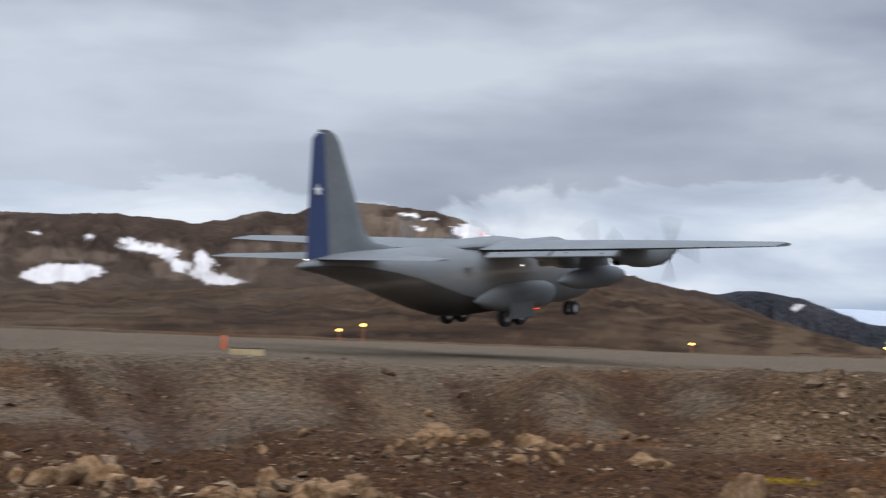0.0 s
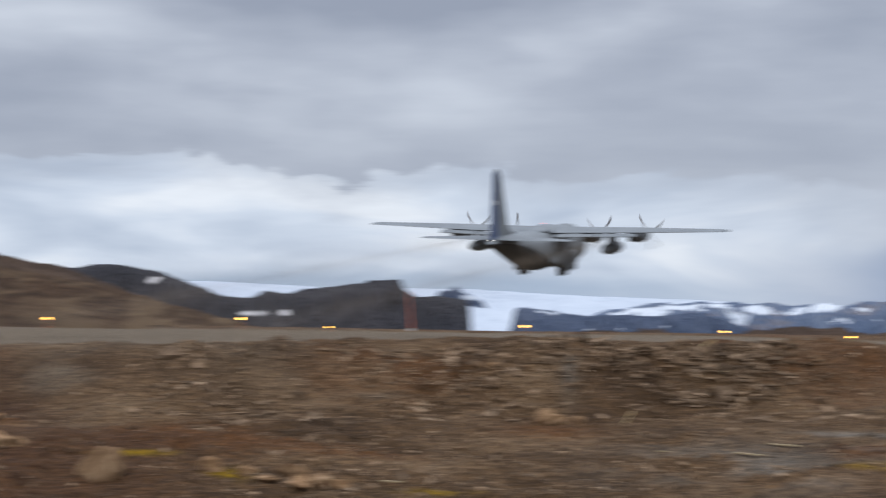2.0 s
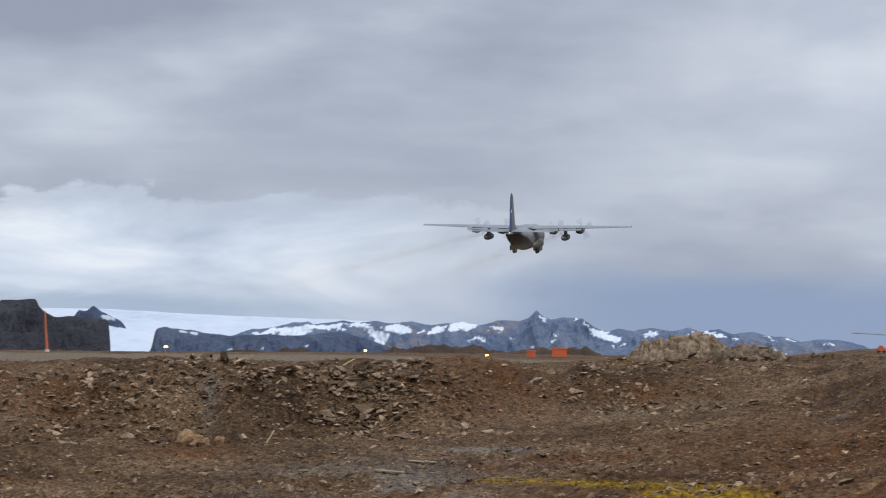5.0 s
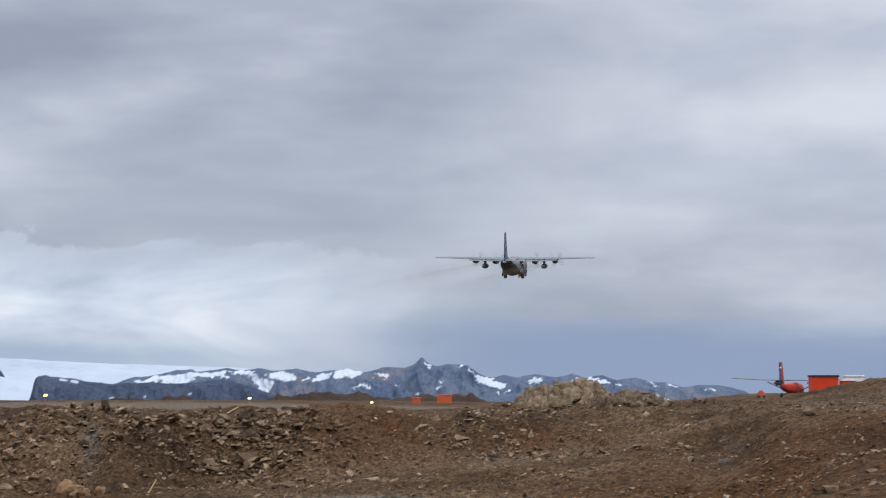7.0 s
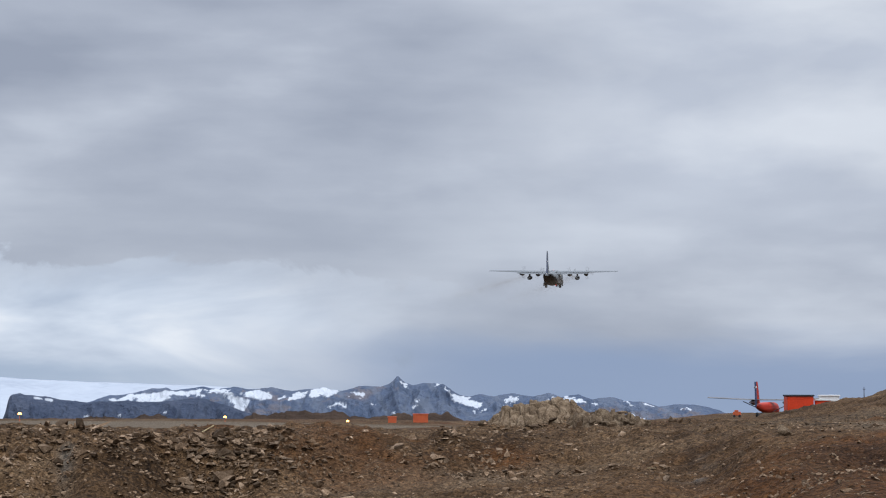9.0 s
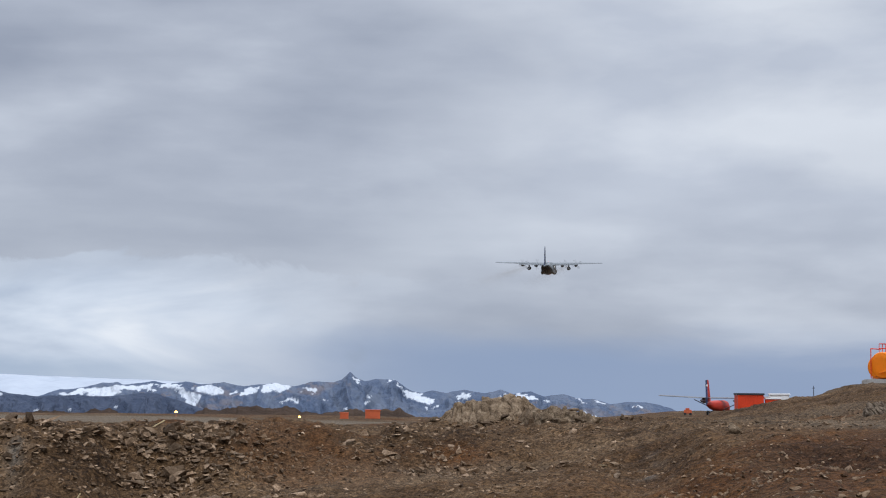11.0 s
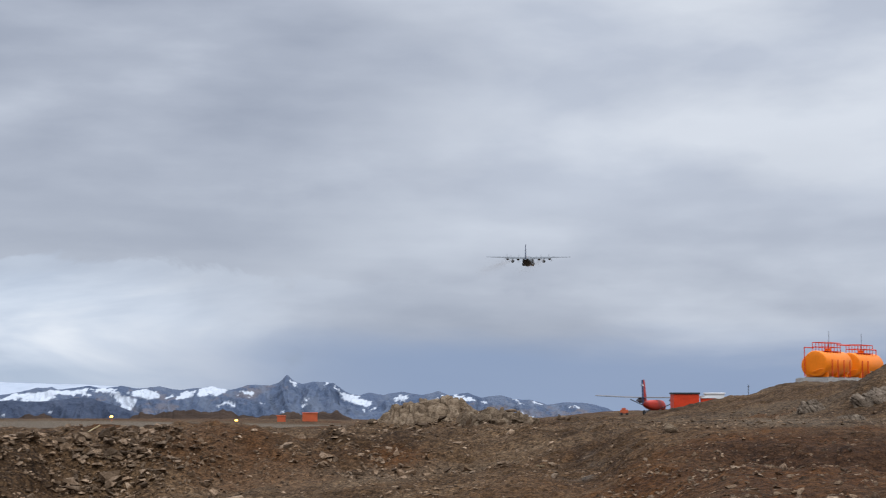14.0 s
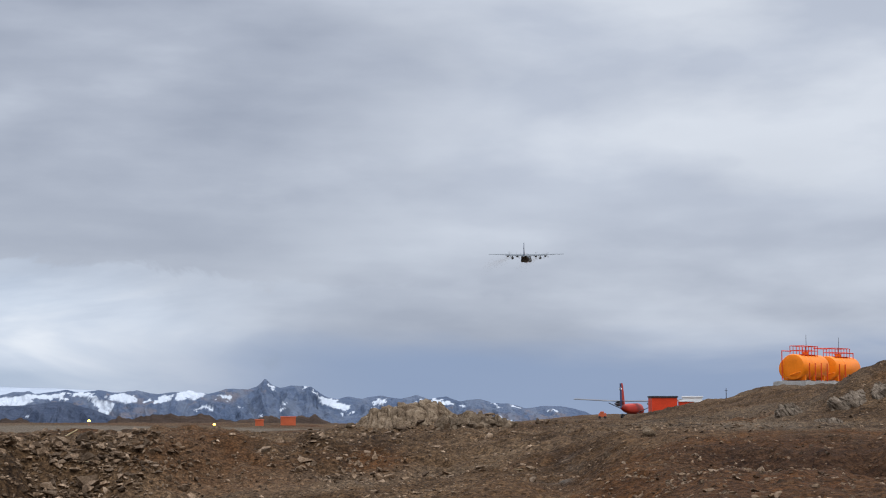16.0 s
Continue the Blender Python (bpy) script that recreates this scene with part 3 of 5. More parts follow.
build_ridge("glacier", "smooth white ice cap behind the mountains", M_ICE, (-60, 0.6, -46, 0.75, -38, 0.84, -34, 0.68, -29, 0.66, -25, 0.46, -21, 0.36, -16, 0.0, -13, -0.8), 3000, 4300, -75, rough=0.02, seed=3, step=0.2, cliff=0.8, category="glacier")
build_ridge("far_mountains", "distant mountains with snow patches, blue-grey from painted haze", M_FAR, (-25.6, -0.7, -24.85, -0.21, -24.48, -0.09, -24.11, 0.0, -23.17, 0.11, -22.69, 0.25, -22.22, 0.28, -22.03, 0.17, -21.65, 0.21, -21.08, 0.3, -20.5, 0.24, -19.93, 0.32, -19.15, 0.24, -18.58, 0.3, -17.99, 0.2, -16.83, 0.29, -16.25, 0.2, -15.67, 0.37, -14.89, 0.35, -14.61, 0.44, -14.45, 0.56, -14.32, 0.72, -14.2, 0.58, -14.05, 0.46, -13.81, 0.38, -13.42, 0.5, -12.74, 0.42, -12.16, 0.07, -11.77, -0.01, -11.47, 0.11, -10.99, 0.03, -10.31, 0.14, -9.63, 0.04, -9.1, 0.18, -8.66, 0.02, -8.07, 0.08, -7.59, -0.08, -7.01, 0.02, -6.53, -0.1, -5.96, -0.14, -5.38, -0.28, -4.62, -0.22, -3.67, -0.3, -3.29, -0.41, -2.92, -0.62, -1, -0.9, 4, -1.1), 2300, 2900, -70, rough=0.05, seed=7, step=0.03, cliff=0.7, layers=far_layers, depth=110, category="mountain", relief=(1.0, 2.5, 0.42), ridged=True)
build_ridge("front_mountains", "dark foothills before the snowy mountains, blue from painted haze", M_FRONT, (-27.75, -1.2, -27.5, -0.6, -27.42, -0.1, -27.3, 0.04, -27.05, 0.1, -26.89, 0.03, -26.16, -0.05, -25.78, -0.16, -24.85, -0.24, -24.29, -0.17, -23.35, -0.21, -22.4, -0.18, -21.45, -0.1, -20.88, -0.1, -20.3, -0.26, -19.73, -0.49, -18.96, -0.69, -18.18, -0.81, -16.63, -0.95), 1900, 2150, -62, rough=0.05, seed=9, step=0.03, cliff=0.6, layers=front_layers, depth=70, category="mountain", relief=(1.2, 2.5, 0.35), ridged=True)
build_ridge("nunatak", "dark rock peak rising from the ice, blue from painted haze", M_FRONT, (-30.9, -0.3, -30.3, 0.3, -30.1, 0.42, -29.96, 0.62, -29.7, 0.57, -29.48, 0.75, -29.2, 0.55, -28.75, 0.38, -28.5, 0.2, -28.2, -0.3), 3480, 3640, -40, rough=0.05, seed=17, step=0.03, category="mountain", depth=50, ridged=True, layers=lambda A, E, V: (("snow", spots(A, E, [(-28.95, 0.36, 0.25, 0.07, -10)], 3, 0.1)),))
build_ridge("west_hill", "brown scree hill with patches of old snow", M_HILL, (-100, 2.6, -75, 3.2, -67, 3.33, -65, 3.32, -63.3, 3.43, -60.4, 3.21, -58.5, 3.63, -57.1, 3.68, -55.4, 4.12, -54.2, 4.1, -51.6, 3.72, -51, 3.39, -49.9, 2.95, -47.6, 2.35, -46.3, 1.97, -43.9, 1.45, -42.8, 1.2, -41.5, 0.8, -40, 0.2, -38.5, -0.5), 480, 1100, -2, rough=0.1, seed=21, step=0.06, cliff=0.85, layers=west_layers, depth=130)
build_ridge("basalt_cliff", "dark flat-topped basalt cliff with sheer end", M_CLIFF, (-46, 0.4, -44, 1.0, -42.75, 1.2, -41.8, 1.36, -40.8, 1.34, -39.6, 1.12, -38.3, 0.68, -37.5, 0.38, -36.6, 0.28, -36, 0.53, -35.25, 0.44, -34.66, 0.58, -33.88, 0.69, -32.6, 0.84, -32.5, 0.93, -31.36, 0.96, -31.3, 0.75, -31.1, 0.55, -30.75, 0.36, -30.26, 0.42, -28.97, 0.27, -28.9, -0.4, -28.8, -2.5, -28.6, -3.0), 1250, 1450, -45, rough=0.05, seed=31, step=0.03, cliff=0.35, layers=mesa_layers, depth=60, relief=(2.0, 2.0, 0.25))
build_ridge("low_moraine", "low dark stony moraine before the mountains", M_HILL, (-28.5, -1.0, -27.9, -0.76, -25.2, -0.77, -23.3, -0.78, -22.4, -0.68, -22.0, -0.8, -20.6, -0.86, -19.7, -0.74, -19.2, -0.58, -18.6, -0.64, -17.8, -0.48, -17.4, -0.53, -17.0, -0.65, -16.2, -0.55, -15.5, -0.67, -14.7, -0.62, -14.3, -0.52, -13.8, -0.6, -12.8, -0.67, -12.6, -0.58, -12.4, -0.72, -11.7, -0.93, -10, -1.1), 420, 520, -7, rough=0.18, seed=61, step=0.03, depth=40)
build_ridge("runway_slope", "rusty brown stony slope past the runway", M_NEARHILL, (-110, 0.3, -75, 0.6, -67, 0.72, -61.3, 0.9, -55.5, 1.22, -50, 1.5, -47.8, 1.62, -45.9, 1.36, -44, 1.08, -41.6, 0.7, -39.3, 0.05, -37.2, -0.46, -36, -0.9), 165, 520, 0.0, rough=0.06, seed=41, step=0.08, cliff=0.8, layers=slope_layers, depth=70)


# ---- mesh helpers ----
def part(name, bm, mat, parent=None, label="", smooth=True):
    """Link a bmesh as one mesh object under a thing or part."""
    me = bpy.data.meshes.new(name)
    bmesh.ops.recalc_face_normals(bm, faces=bm.faces)
    bm.to_mesh(me)
    bm.free()
    me.materials.append(mat)
    if smooth:
        me.polygons.foreach_set("use_smooth", np.ones(len(me.polygons), bool))
        me.set_sharp_from_angle(angle=radians(40))
    ob = new(name, me)
    if parent:
        ob.parent = parent
    if label:
        ob["label"] = label
    return ob


def thing(name, label, category, group="", at=None):
    ob = new(name)
    ob.empty_display_size = 0.3
    if at is not None:
        ob.matrix_world = at
    return tagged(ob, label, category, group)


def rings(loops, cap=True):
    """A skin over loops of points of equal count."""
    bm = bmesh.new()
    vs = [[bm.verts.new(p) for p in lp] for lp in loops]
    for a, b in zip(vs[:-1], vs[1:]):
        for k in range(len(a)):
            j = (k + 1) % len(a)
            bm.faces.new((a[k], a[j], b[j], b[k]))
    if cap:
        bm.faces.new(vs[0])
        bm.faces.new(list(reversed(vs[-1])))
    return bm


def oval(y, zc, hw, hh, x=0.0, n=32, power=2.0):
    pts = []
    for k in range(n):
        a = 2 * math.pi * k / n
        c, s = math.cos(a), math.sin(a)
        pts.append((x + hw * math.copysign(abs(c) ** (2 / power), c), y, zc + hh * math.copysign(abs(s) ** (2 / power), s)))
    return pts


def box(lo, hi, bevel=0.0):
    bm = bmesh.new()
    bmesh.ops.create_cube(bm, size=1.0)
    for v in bm.verts:
        v.co = Vector([lo[i] + (v.co[i] + 0.5) * (hi[i] - lo[i]) for i in range(3)])
    if bevel:
        bmesh.ops.bevel(bm, geom=bm.edges[:], offset=bevel, segments=2, affect="EDGES")
    return bm


def tube(a, b, r, r2=None, n=12):
    bm = bmesh.new()
    a, b = Vector(a), Vector(b)
    d = b - a
    bmesh.ops.create_cone(bm, cap_ends=True, segments=n, radius1=r, radius2=r if r2 is None else r2, depth=d.length)
    bm.transform(Matrix.Translation((a + b) / 2) @ d.to_track_quat("Z", "Y").to_matrix().to_4x4())
    return bm


def joined(*bms):
    out = bmesh.new()
    tmp = bpy.data.meshes.new("tmp")
    for b in bms:
        b.to_mesh(tmp)
        b.free()
        out.from_mesh(tmp)
    bpy.data.meshes.remove(tmp)
    return out


def foil(x, lead, trail, z, thick, n=10):
    """One aerofoil section at span x (horizontal surfaces)."""
    c = lead - trail
    top, bot = [], []
    for k in range(n + 1):
        u = (1 - math.cos(math.pi * k / n)) / 2
        t = thick * c * 2.6 * (0.2969 * math.sqrt(u) - 0.126 * u - 0.3516 * u * u + 0.2843 * u ** 3 - 0.1 * u ** 4) * 2
        top.append((x, lead - u * c, z + t * 1.15))
        bot.append((x, lead - u * c, z - t * 0.6))
    return top + list(reversed(bot[1:-1]))


# ---- the transport aircraft ----
def paint(name, col, rough=0.5, vary=0.12, scale=2.0, gloss=0.5):
    lo, hi = tuple(c * (1 - vary) for c in col), tuple(c * (1 + vary) for c in col)
    return material(name, [lo, col, hi], scale=scale, rough=rough, bump=0.03, bump_scale=0.02, gloss=gloss)


M_GREY = paint("matt_grey_aircraft_paint", (0.15, 0.16, 0.166), 0.65, 0.14, 3.0, 0.12)
M_DARKGREY = paint("dark_grey_paint", (0.10, 0.105, 0.11), 0.6)
# near-black grey that stands for the shade under the fuselage
M_BELLYSHADE = paint("shade_dark_belly_paint", (0.038, 0.039, 0.041), 0.7, 0.3, 2.5, 0.1)
M_NAVY = paint("navy_blue_paint", (0.018, 0.036, 0.105), 0.5)
M_WHITE = paint("white_paint", (0.78, 0.78, 0.76), 0.5, 0.05)
M_TYRE = paint("black_rubber", (0.018, 0.018, 0.018), 0.85, 0.2, 0.3)
M_STEEL = material("bare_steel", [(0.35, 0.35, 0.36), (0.5, 0.5, 0.5)], scale=0.5, rough=0.4, metal=0.8, bump=0.1)
M_BLADE = paint("propeller_blade_grey", (0.3, 0.3, 0.31), 0.5)
M_BEACON = material("red_beacon_glow", [(0.6, 0.05, 0.02), (0.7, 0.06, 0.02)], scale=0.2, rough=0.4, bump=0, emit=((1.0, 0.06, 0.015), 1.8))
M_LAMPWHITE = material("white_light_glow", [(0.8, 0.8, 0.8), (0.9, 0.9, 0.9)], scale=0.2, rough=0.3, bump=0, emit=((1.0, 0.95, 0.85), 5.0))


def star_mesh(r, depth):
    bm = bmesh.new()
    pts = []
    for k in range(10):
        a = math.pi / 2 + k * math.pi / 5
        q = r if k % 2 == 0 else r * 0.4
        pts.append((0, q * math.cos(a), q * math.sin(a)))
    f = bm.faces.new([bm.verts.new(p) for p in pts])
    e = bmesh.ops.extrude_face_region(bm, geom=[f])
    bmesh.ops.translate(bm, vec=(depth, 0, 0), verts=[v for v in e["geom"] if isinstance(v, bmesh.types.BMVert)])
    return bm


def wheel(r, w, x, y, z, parent):
    prof = [(0.55, 0.5), (0.82, 0.5), (0.95, 0.42), (1.0, 0.2), (1.0, -0.2), (0.95, -0.42), (0.82, -0.5), (0.55, -0.5)]
    loops = []
    for k in range(24):
        a = 2 * math.pi * k / 24
        loops.append([(x + w * t, y + r * q * math.cos(a), z + r * q * math.sin(a)) for q, t in prof])
    loops.append(loops[0])
    bm = rings(loops, cap=False)
    bmesh.ops.remove_doubles(bm, verts=bm.verts, dist=1e-4)
    tyre = part("wheel", bm, M_TYRE, parent)
    hub = joined(tube((x - w * 0.42, y, z), (x + w * 0.42, y, z), r * 0.56, n=20), tube((x - w * 0.5, y, z), (x + w * 0.5, y, z), r * 0.2, n=12))
    part("hub", hub, M_STEEL, tyre, "steel wheel hub")
    return tyre


def fin_section(z, lead, trail, thick, n=8):
    c = lead - trail
    pts_l, pts_r = [], []
    for k in range(n + 1):
        u = k / n
        t = thick * 4 * math.sqrt(u) * (1 - u) * 0.55 + 0.02
        pts_r.append((t, lead - u * c, z))
        pts_l.append((-t, lead - u * c, z))
    return pts_r + list(reversed(pts_l[1:-1]))


# wheels, legs and doors, and how far each one draws in
GEAR = []


def build_aircraft():
    ac = thing("transport_aircraft", "grey four-engined military transport aircraft taking off, wheels down", "aircraft")
    body = [(12.8, -0.95, 0.06, 0.06), (12.6, -0.93, 0.42, 0.40), (12.1, -0.85, 0.85, 0.82), (11.3, -0.65, 1.32, 1.28), (10.4, -0.38, 1.7, 1.68), (9.4, -0.12, 1.98, 2.0), (8.2, 0.02, 2.13, 2.16), (6.5, 0.0, 2.17, 2.17), (3, 0, 2.17, 2.17), (0, 0, 2.17, 2.17), (-3.2, 0.0, 2.17, 2.17), (-5.0, 0.1, 2.16, 2.07), (-7.0, 0.38, 2.1, 1.82), (-9.0, 0.72, 1.98, 1.5), (-11.0, 1.06, 1.75, 1.17), (-13.0, 1.34, 1.4, 0.88), (-15.0, 1.56, 0.95, 0.55), (-16.3, 1.6, 0.55, 0.32), (-17.1, 1.6, 0.26, 0.15), (-17.4, 1.6, 0.05, 0.04)]
    fus = part("fuselage", rings([oval(*s, n=40, power=2.15) for s in body]), M_GREY, ac)
    # ramp and belly skin under the upswept tail, underside shade painted into its colour
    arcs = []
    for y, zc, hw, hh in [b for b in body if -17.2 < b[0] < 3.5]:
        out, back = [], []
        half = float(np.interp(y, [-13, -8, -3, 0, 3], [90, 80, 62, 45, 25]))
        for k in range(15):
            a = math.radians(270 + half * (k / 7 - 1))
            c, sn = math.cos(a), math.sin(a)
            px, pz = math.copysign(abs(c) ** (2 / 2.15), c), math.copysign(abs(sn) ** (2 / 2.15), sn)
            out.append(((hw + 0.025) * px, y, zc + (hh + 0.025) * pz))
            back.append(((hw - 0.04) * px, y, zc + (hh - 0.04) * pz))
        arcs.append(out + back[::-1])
    part("belly_shade_skin", rings(arcs), M_BELLYSHADE, fus, "belly and closed cargo ramp, underside shade painted dark")
    part("cockpit_windows", rings([oval(10.05, 0.55, 1.45, 0.42, n=24), oval(9.3, 0.95, 1.62, 0.5, n=24)]), M_DARKGREY, fus, "dark cockpit glazing")
    # wing: straight centre, tapered outer panels
    st = [(-20.2, 1.0, -1.15, 2.22, 0.10), (-19.8, 1.25, -1.25, 2.22, 0.12), (-10.5, 2.05, -2.1, 2.0, 0.155), (-2.2, 2.45, -2.4, 1.82, 0.16), (2.2, 2.45, -2.4, 1.82, 0.16), (10.5, 2.05, -2.1, 2.0, 0.155), (19.8, 1.25, -1.25, 2.22, 0.12), (20.2, 1.0, -1.15, 2.22, 0.10)]
    part("wing", rings([foil(*s) for s in st]), M_GREY, ac)
    part("wing_fairing", rings([oval(y, 2.0, hw, hh, n=24) for y, hw, hh in ((4.4, 0.15, 0.06), (3.2, 1.2, 0.34), (1.5, 1.6, 0.5), (-1.5, 1.6, 0.46), (-3.5, 1.2, 0.3), (-5.0, 0.15, 0.06))]), M_GREY, ac)
    for side in (-1, 1):
        for x0, x1, z0, z1, t0, t1 in ((2.3, 6.6, 1.72, 1.84, -2.42, -2.25), (6.8, 11.0, 1.84, 1.94, -2.25, -2.06)):
            loops = []
            for x, z, t in ((x0, z0, t0), (x1, z1, t1)):
                loops.append([(side * x, t + 0.62, z - 0.08), (side * x, t - 0.1, z - 0.02), (side * x, t - 0.72, z - 0.3), (side * x, t - 0.7, z - 0.36), (side * x, t + 0.1, z - 0.32)])
            part("flap", rings(loops), M_GREY, ac, "partly lowered wing flap")
            for x in (x0 + 0.9, x1 - 0.9):
                part("flap_track", box((side * x - 0.06, t0 - 0.35, z0 - 0.34), (side * x + 0.06, t0 + 0.9, z0 - 0.05), 0.02), M_DARKGREY, ac, "dark flap track")
        # tailplane
        tp = [(0.2, -11.9, -16.2, 1.95, 0.10), (1.5, -12.2, -16.2, 1.95, 0.10), (7.7, -14.2, -16.0, 1.98, 0.09), (8.0, -14.6, -15.9, 1.98, 0.06)]
        part("tailplane", rings([foil(side * x, a, b, z, t) for x, a, b, z, t in tp]), M_GREY, ac)
        # engines
        for x, z in ((5.0, 1.45), (10.1, 1.62)):
            nac = [(5.55, z - 0.05, 0.36, 0.36), (5.2, z - 0.1, 0.5, 0.58), (4.4, z - 0.18, 0.56, 0.74), (2.8, z - 0.2, 0.58, 0.78), (1.2, z - 0.15, 0.56, 0.72), (-0.3, z - 0.05, 0.48, 0.5), (-1.6, z + 0.1, 0.3, 0.26), (-2.2, z + 0.16, 0.12, 0.08)]
            n = part("engine_nacelle", rings([oval(y, zc, hw, hh, side * x, 20, 2.3) for y, zc, hw, hh in nac]), M_GREY, ac)
            part("exhaust", rings([oval(y, z - 0.42, hw, hh, side * x, 16) for y, hw, hh in ((0.6, 0.4, 0.26), (-0.9, 0.34, 0.24), (-0.92, 0.28, 0.18), (0.2, 0.26, 0.16))], cap=False), M_DARKGREY, n, "sooty exhaust pipe")
        # fuel tank on its pylon
        tk = [(5.0, 0.05, 0.05), (4.7, 0.3, 0.3), (4.0, 0.52, 0.52), (3.0, 0.64, 0.64), (1.0, 0.66, 0.66), (-0.6, 0.56, 0.56), (-1.9, 0.3, 0.3), (-2.6, 0.05, 0.05)]
        tank = part("fuel_tank", rings([oval(y - 0.5, 0.1, a, b, side * 7.5, 24) for y, a, b in tk]), M_GREY, ac, "grey drop-shaped underwing tank")
        part("pylon", rings([[(side * 7.5 + q * 0.09, y, zz) for q, y in ((1, 2.6), (1, -0.6), (-1, -0.6), (-1, 2.6))] for zz in (0.55, 1.9)]), M_GREY, tank)
        # undercarriage housing, doors, wheels
        sp = [(4.6, 0.05, 0.05), (4.35, 0.5, 0.5), (3.7, 0.7, 0.8), (2.2, 0.78, 0.9), (-1.0, 0.76, 0.88), (-2.4, 0.5, 0.6), (-3.4, 0.2, 0.25), (-3.9, 0.05, 0.05)]
        part("wheel_housing", rings([oval(y, -1.2 if y < 4.2 else -1.1, a, b, side * 2.1, 20, 2.4) for y, a, b in sp]), M_GREY, ac)
        door = part("gear_door", box((side * 2.9 - 0.05, -1.25, -2.45), (side * 2.9 + 0.05, 1.35, -1.5), 0.03), M_GREY, ac, "open undercarriage door")
        GEAR.append((door, (-0.3 * side, 0, 0.5)))
        for y in (0.78, -0.78):
            GEAR.append((wheel(0.66, 0.46, side * 2.2, y, -2.32, ac), (0, 0, 1.0)))
            leg = part("strut", tube((side * 2.2, y, -2.3), (side * 2.2, y, -1.4), 0.11), M_STEEL, ac, "steel undercarriage leg")
            GEAR.append((leg, (0, 0, 0.9)))
    for x in (-0.27, 0.27):
        GEAR.append((wheel(0.48, 0.26, x, 10.4, -2.75, ac), (0, 0, 1.45)))
    leg = part("strut", tube((0, 10.4, -2.75), (0, 10.4, -1.4), 0.1), M_STEEL, ac, "steel nose leg")
    GEAR.append((leg, (0, 0, 1.2)))
    GEAR.append((part("nose_door", box((-0.5, 9.3, -2.3), (-0.46, 10.8, -1.65), 0.01), M_GREY, ac), (0, 0, 0.75)))
    # fin with its fillet, rudder, star
    part("fin", rings([fin_section(1.6, -6.2, -14.9, 0.14), fin_section(2.15, -8.3, -15.0, 0.18), fin_section(2.6, -10.7, -15.0, 0.2), fin_section(3.2, -11.6, -15.02, 0.2), fin_section(8.3, -13.7, -15.08, 0.12), fin_section(8.7, -14.0, -15.08, 0.08), fin_section(8.9, -14.4, -15.08, 0.03)]), M_GREY, ac)
    rud = part("rudder", rings([[(s * w, y, z) for s, y in ((1, f), (0.35, b), (-0.35, b), (-1, f))] for z, f, b, w in ((2.0, -14.98, -16.65, 0.17), (5.0, -15.05, -16.35, 0.14), (8.5, -15.1, -15.95, 0.08), (8.8, -15.1, -15.6, 0.05))]), M_NAVY, ac, "navy blue rudder")
    for s in (-1, 1):
        st = part("star", star_mesh(0.36, 0.02), M_WHITE, rud, "white five-pointed star", smooth=False)
        st.matrix_basis = pose(s * 0.135 - (0.01), -15.75, 5.7)
    part("fin_cap", rings([fin_section(8.84, -14.3, -15.55, 0.06), fin_section(9.0, -14.6, -15.45, 0.03)]), M_DARKGREY, ac)
    # small marks and lights
    for k in range(3):
        for s in (-1, 1):
            part("serial_bar", box((s * 2.13 - 0.03, -4.9 + 0.0, 0.75 - 0.22 * k), (s * 2.13 + 0.03, -4.1, 0.9 - 0.22 * k), 0.005), M_DARKGREY, ac, "dark grey marking bar")
    part("beacon", rings([oval(y, -2.3, a, 0.18, 0, 12) for y, a in ((6.4, 0.02), (6.2, 0.15), (5.9, 0.15), (5.7, 0.02))]), M_BEACON, ac, "glowing red belly beacon")
    part("beacon", rings([oval(y, 2.66, a, a, 0, 12) for y, a in ((0.12, 0.02), (0.06, 0.055), (-0.06, 0.055), (-0.12, 0.02))]), M_BEACON, ac, "small red beacon on the back")
    part("tail_light", rings([oval(y, 1.95, a, a, 0, 10) for y, a in ((-16.64, 0.01), (-16.68, 0.04), (-16.75, 0.01))]), M_LAMPWHITE, ac, "white tail light")
    part("side_light", rings([oval(y, 0.7, a, a, 2.19, 10) for y, a in ((1.26, 0.01), (1.2, 0.05), (1.14, 0.01))]), M_LAMPWHITE, ac, "small white light")
    # propellers: hub with four blades
    props = []
    for x, z in ((-10.1, 1.57), (-5.0, 1.4), (5.0, 1.4), (10.1, 1.57)):
        hub = part("propeller", rings([oval(y, 0, a, a, 0, 16) for y, a in ((0.75, 0.03), (0.6, 0.2), (0.3, 0.32), (-0.12, 0.36))]), M_DARKGREY, ac, "spinning four-bladed propeller")
        hub.matrix_basis = pose(x, 5.7, z)
        for k in range(4):
            loops = []
            for q, ch, tw, th in ((0.25, 0.16, 60, 0.1), (0.7, 0.22, 45, 0.06), (1.4, 0.26, 32, 0.04), (1.9, 0.23, 25, 0.03), (2.05, 0.15, 23, 0.02)):
                c, s = math.cos(radians(tw)), math.sin(radians(tw))
                ring = []
                for u, v in ((-0.5, 0), (-0.2, 0.5), (0.2, 0.5), (0.5, 0), (0.2, -0.5), (-0.2, -0.5)):
                    du, dv = u * ch, v * th
                    ring.append((du * c - dv * s, du * s + dv * c, q))
                loops.append(ring)
            bm = rings(loops)
            bm.transform(Matrix.Rotation(radians(90 * k), 4, "Y"))
            part("blade", bm, M_BLADE, hub)
        props.append((hub, x, z))
    return ac, props


AIRCRAFT, PROPS = build_aircraft()


SMOKE_X, SMOKE_Z, SMOKE_LENGTH = 7.5, 1.0, 160.0


